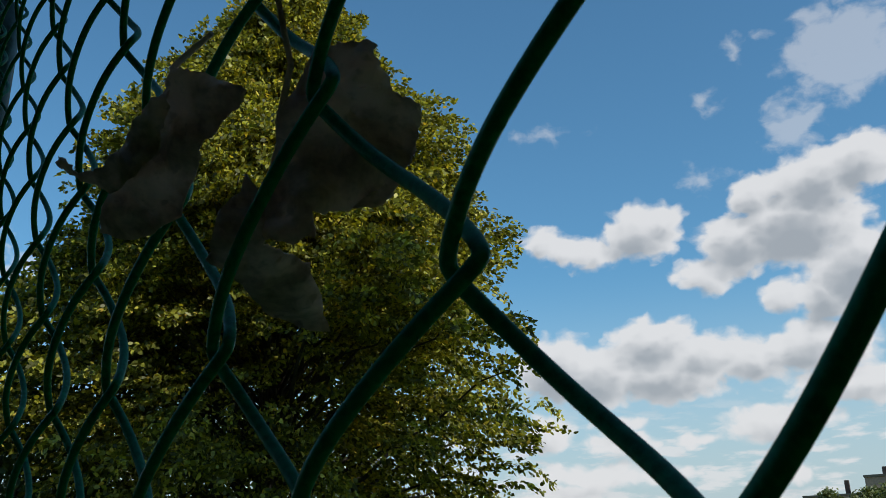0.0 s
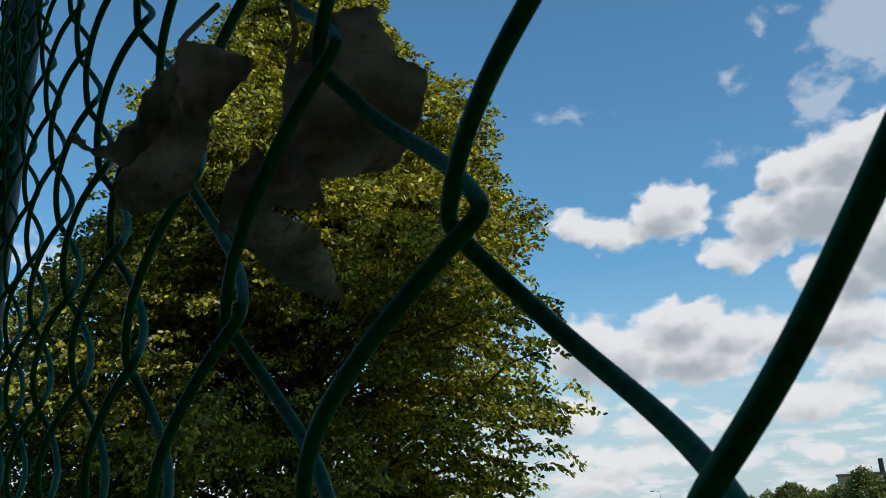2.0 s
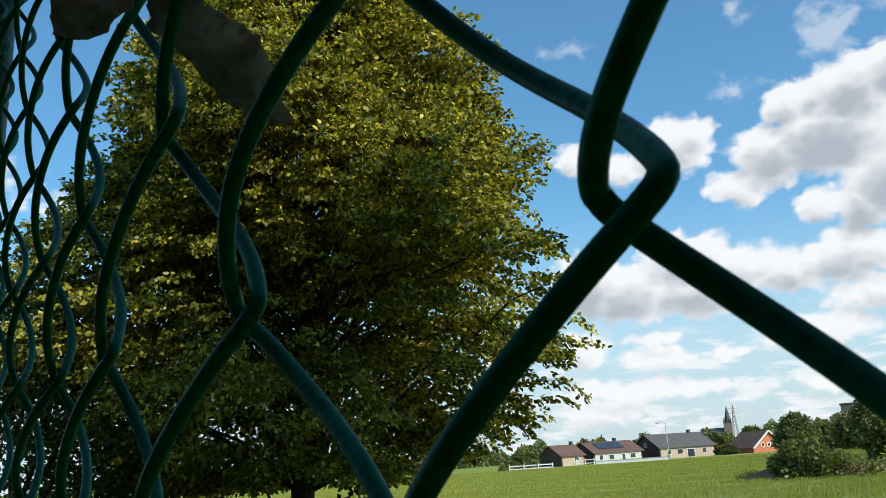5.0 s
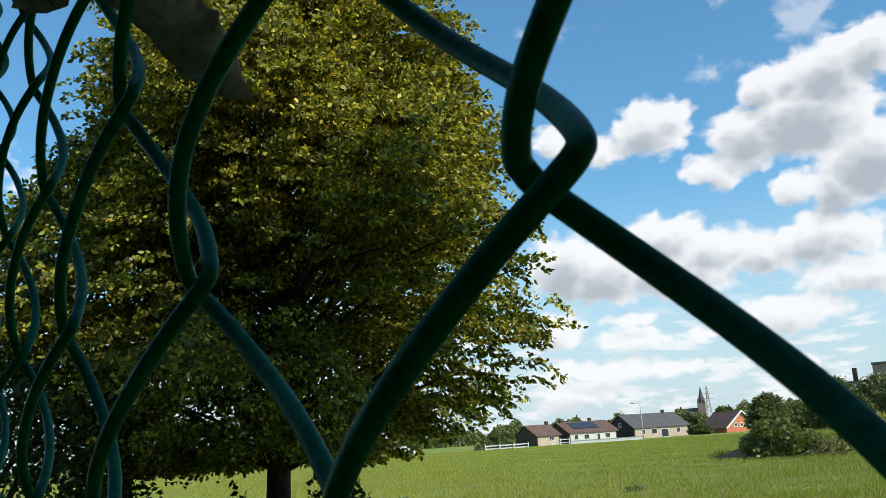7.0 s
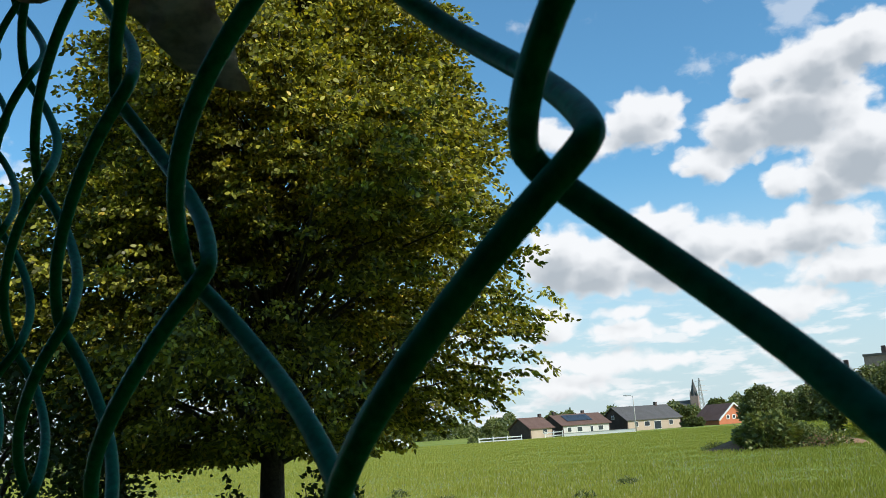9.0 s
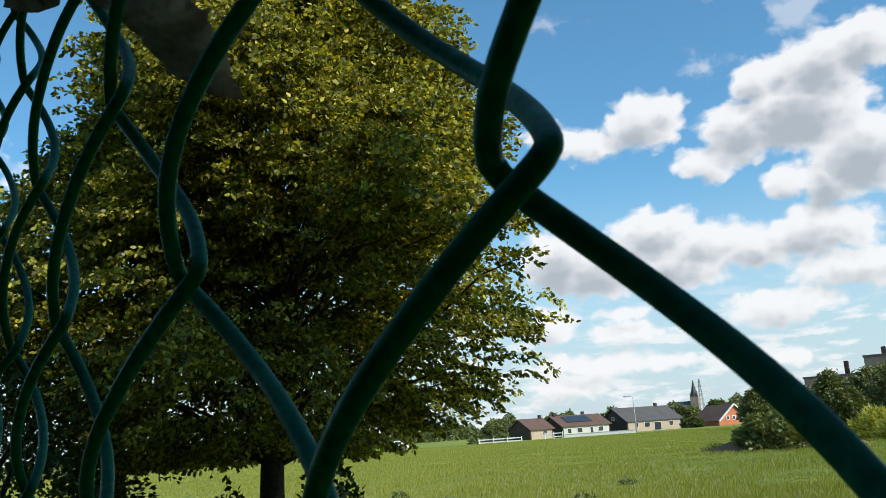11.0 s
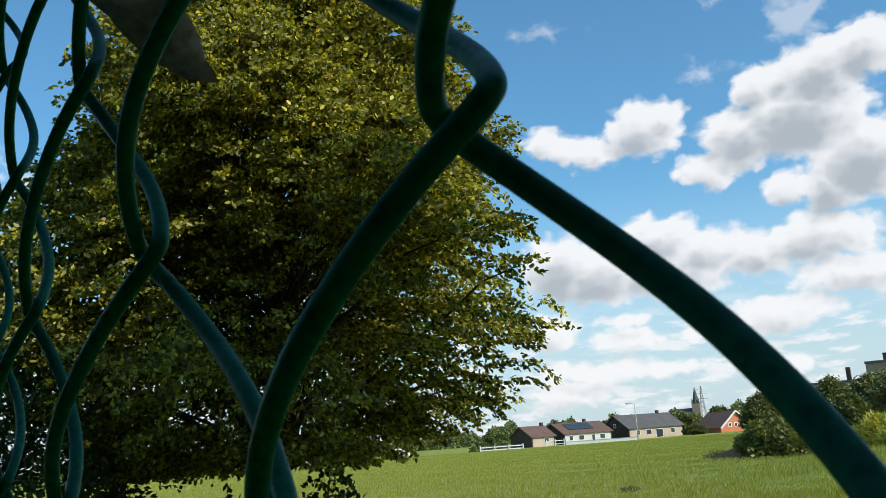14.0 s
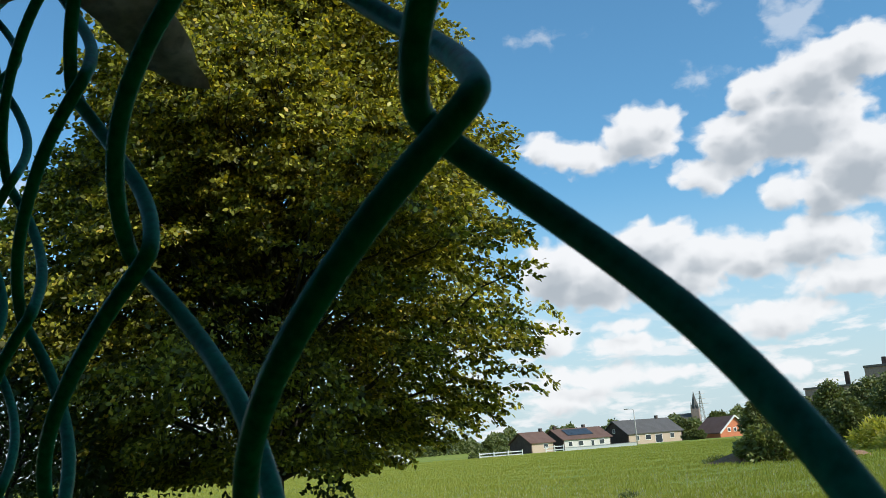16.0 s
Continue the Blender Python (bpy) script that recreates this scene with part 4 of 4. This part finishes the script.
parked_van(on_field(62.9, 175), 60)
parked_van(on_field(60.3, 182), 62)
for i, (b, d) in enumerate(((71.0, 128), (73.0, 124), (75.2, 120), (68.8, 132), (77.5, 118), (54.2, 176), (55.4, 178))):
    leaf_heap("hedge_bush", on_field(b, d), (2.6, 2.0, 1.7), 420, (0.5, 0.35), M_FARLEAF, "clipped green hedge at the meadow's edge", "hedge", 60 + i, group="hedge along the meadow")


# ---- grass of the meadow ----
def grass():
    r = np.random.default_rng(77)
    n = 230000
    b = np.radians(r.uniform(28, 84, n))
    d = 13 + 140 * r.random(n) ** 2.6
    patch = np.array([noise.noise((x * 0.35, y * 0.35, 9)) for x, y in zip(np.sin(b) * d, np.cos(b) * d)])
    h = (0.05 + 0.07 * r.random(n)) * (1 + 1.2 * patch)
    lean = r.normal(0, 0.35, (n, 2)) * h[:, None]
    w = 0.004 + 0.0003 * d
    base = np.stack([-np.sin(b) * d, np.cos(b) * d, np.full(n, -0.03)], axis=1)
    side = np.stack([np.cos(b), np.sin(b), np.zeros(n)], axis=1) * w[:, None]
    tip = base + np.stack([lean[:, 0], lean[:, 1], h + 0.03], axis=1)
    mid = (base + tip) / 2 + np.stack([-lean[:, 0] * 0.2, -lean[:, 1] * 0.2, h * 0.1], axis=1)
    v = np.stack([base - side, mid + side, tip, mid - side], axis=1)
    tagged(part("meadow_grass", quads("meadow_grass", v, M_BLADE), None), "long green grass of the meadow", "grass", kind="stuff")
    n = 2000
    b = np.radians(r.uniform(28, 84, n))
    d = 14 + 22 * r.random(n) ** 1.4
    p = np.stack([-np.sin(b) * d, np.cos(b) * d, 0.10 + 0.16 * r.random(n)], axis=1)
    side = np.stack([np.cos(b), np.sin(b), np.zeros(n)], axis=1) * 0.008
    up = np.stack([r.normal(0, 0.02, n), r.normal(0, 0.02, n), 0.06 + 0.04 * r.random(n)], axis=1)
    low_end = p.copy()
    low_end[:, 2] = 0
    head = np.stack([p, p + up * 0.5 + side, p + up, p + up * 0.5 - side], axis=1)
    stalk = np.stack([low_end - side * 0.2, low_end + side * 0.2, p + side * 0.2, p - side * 0.2], axis=1)
    tagged(part("seed_heads", quads("seed_heads", np.concatenate([head, stalk]), M_SEED), None), "pale grass seed heads above the meadow", "grass", kind="stuff")


grass()
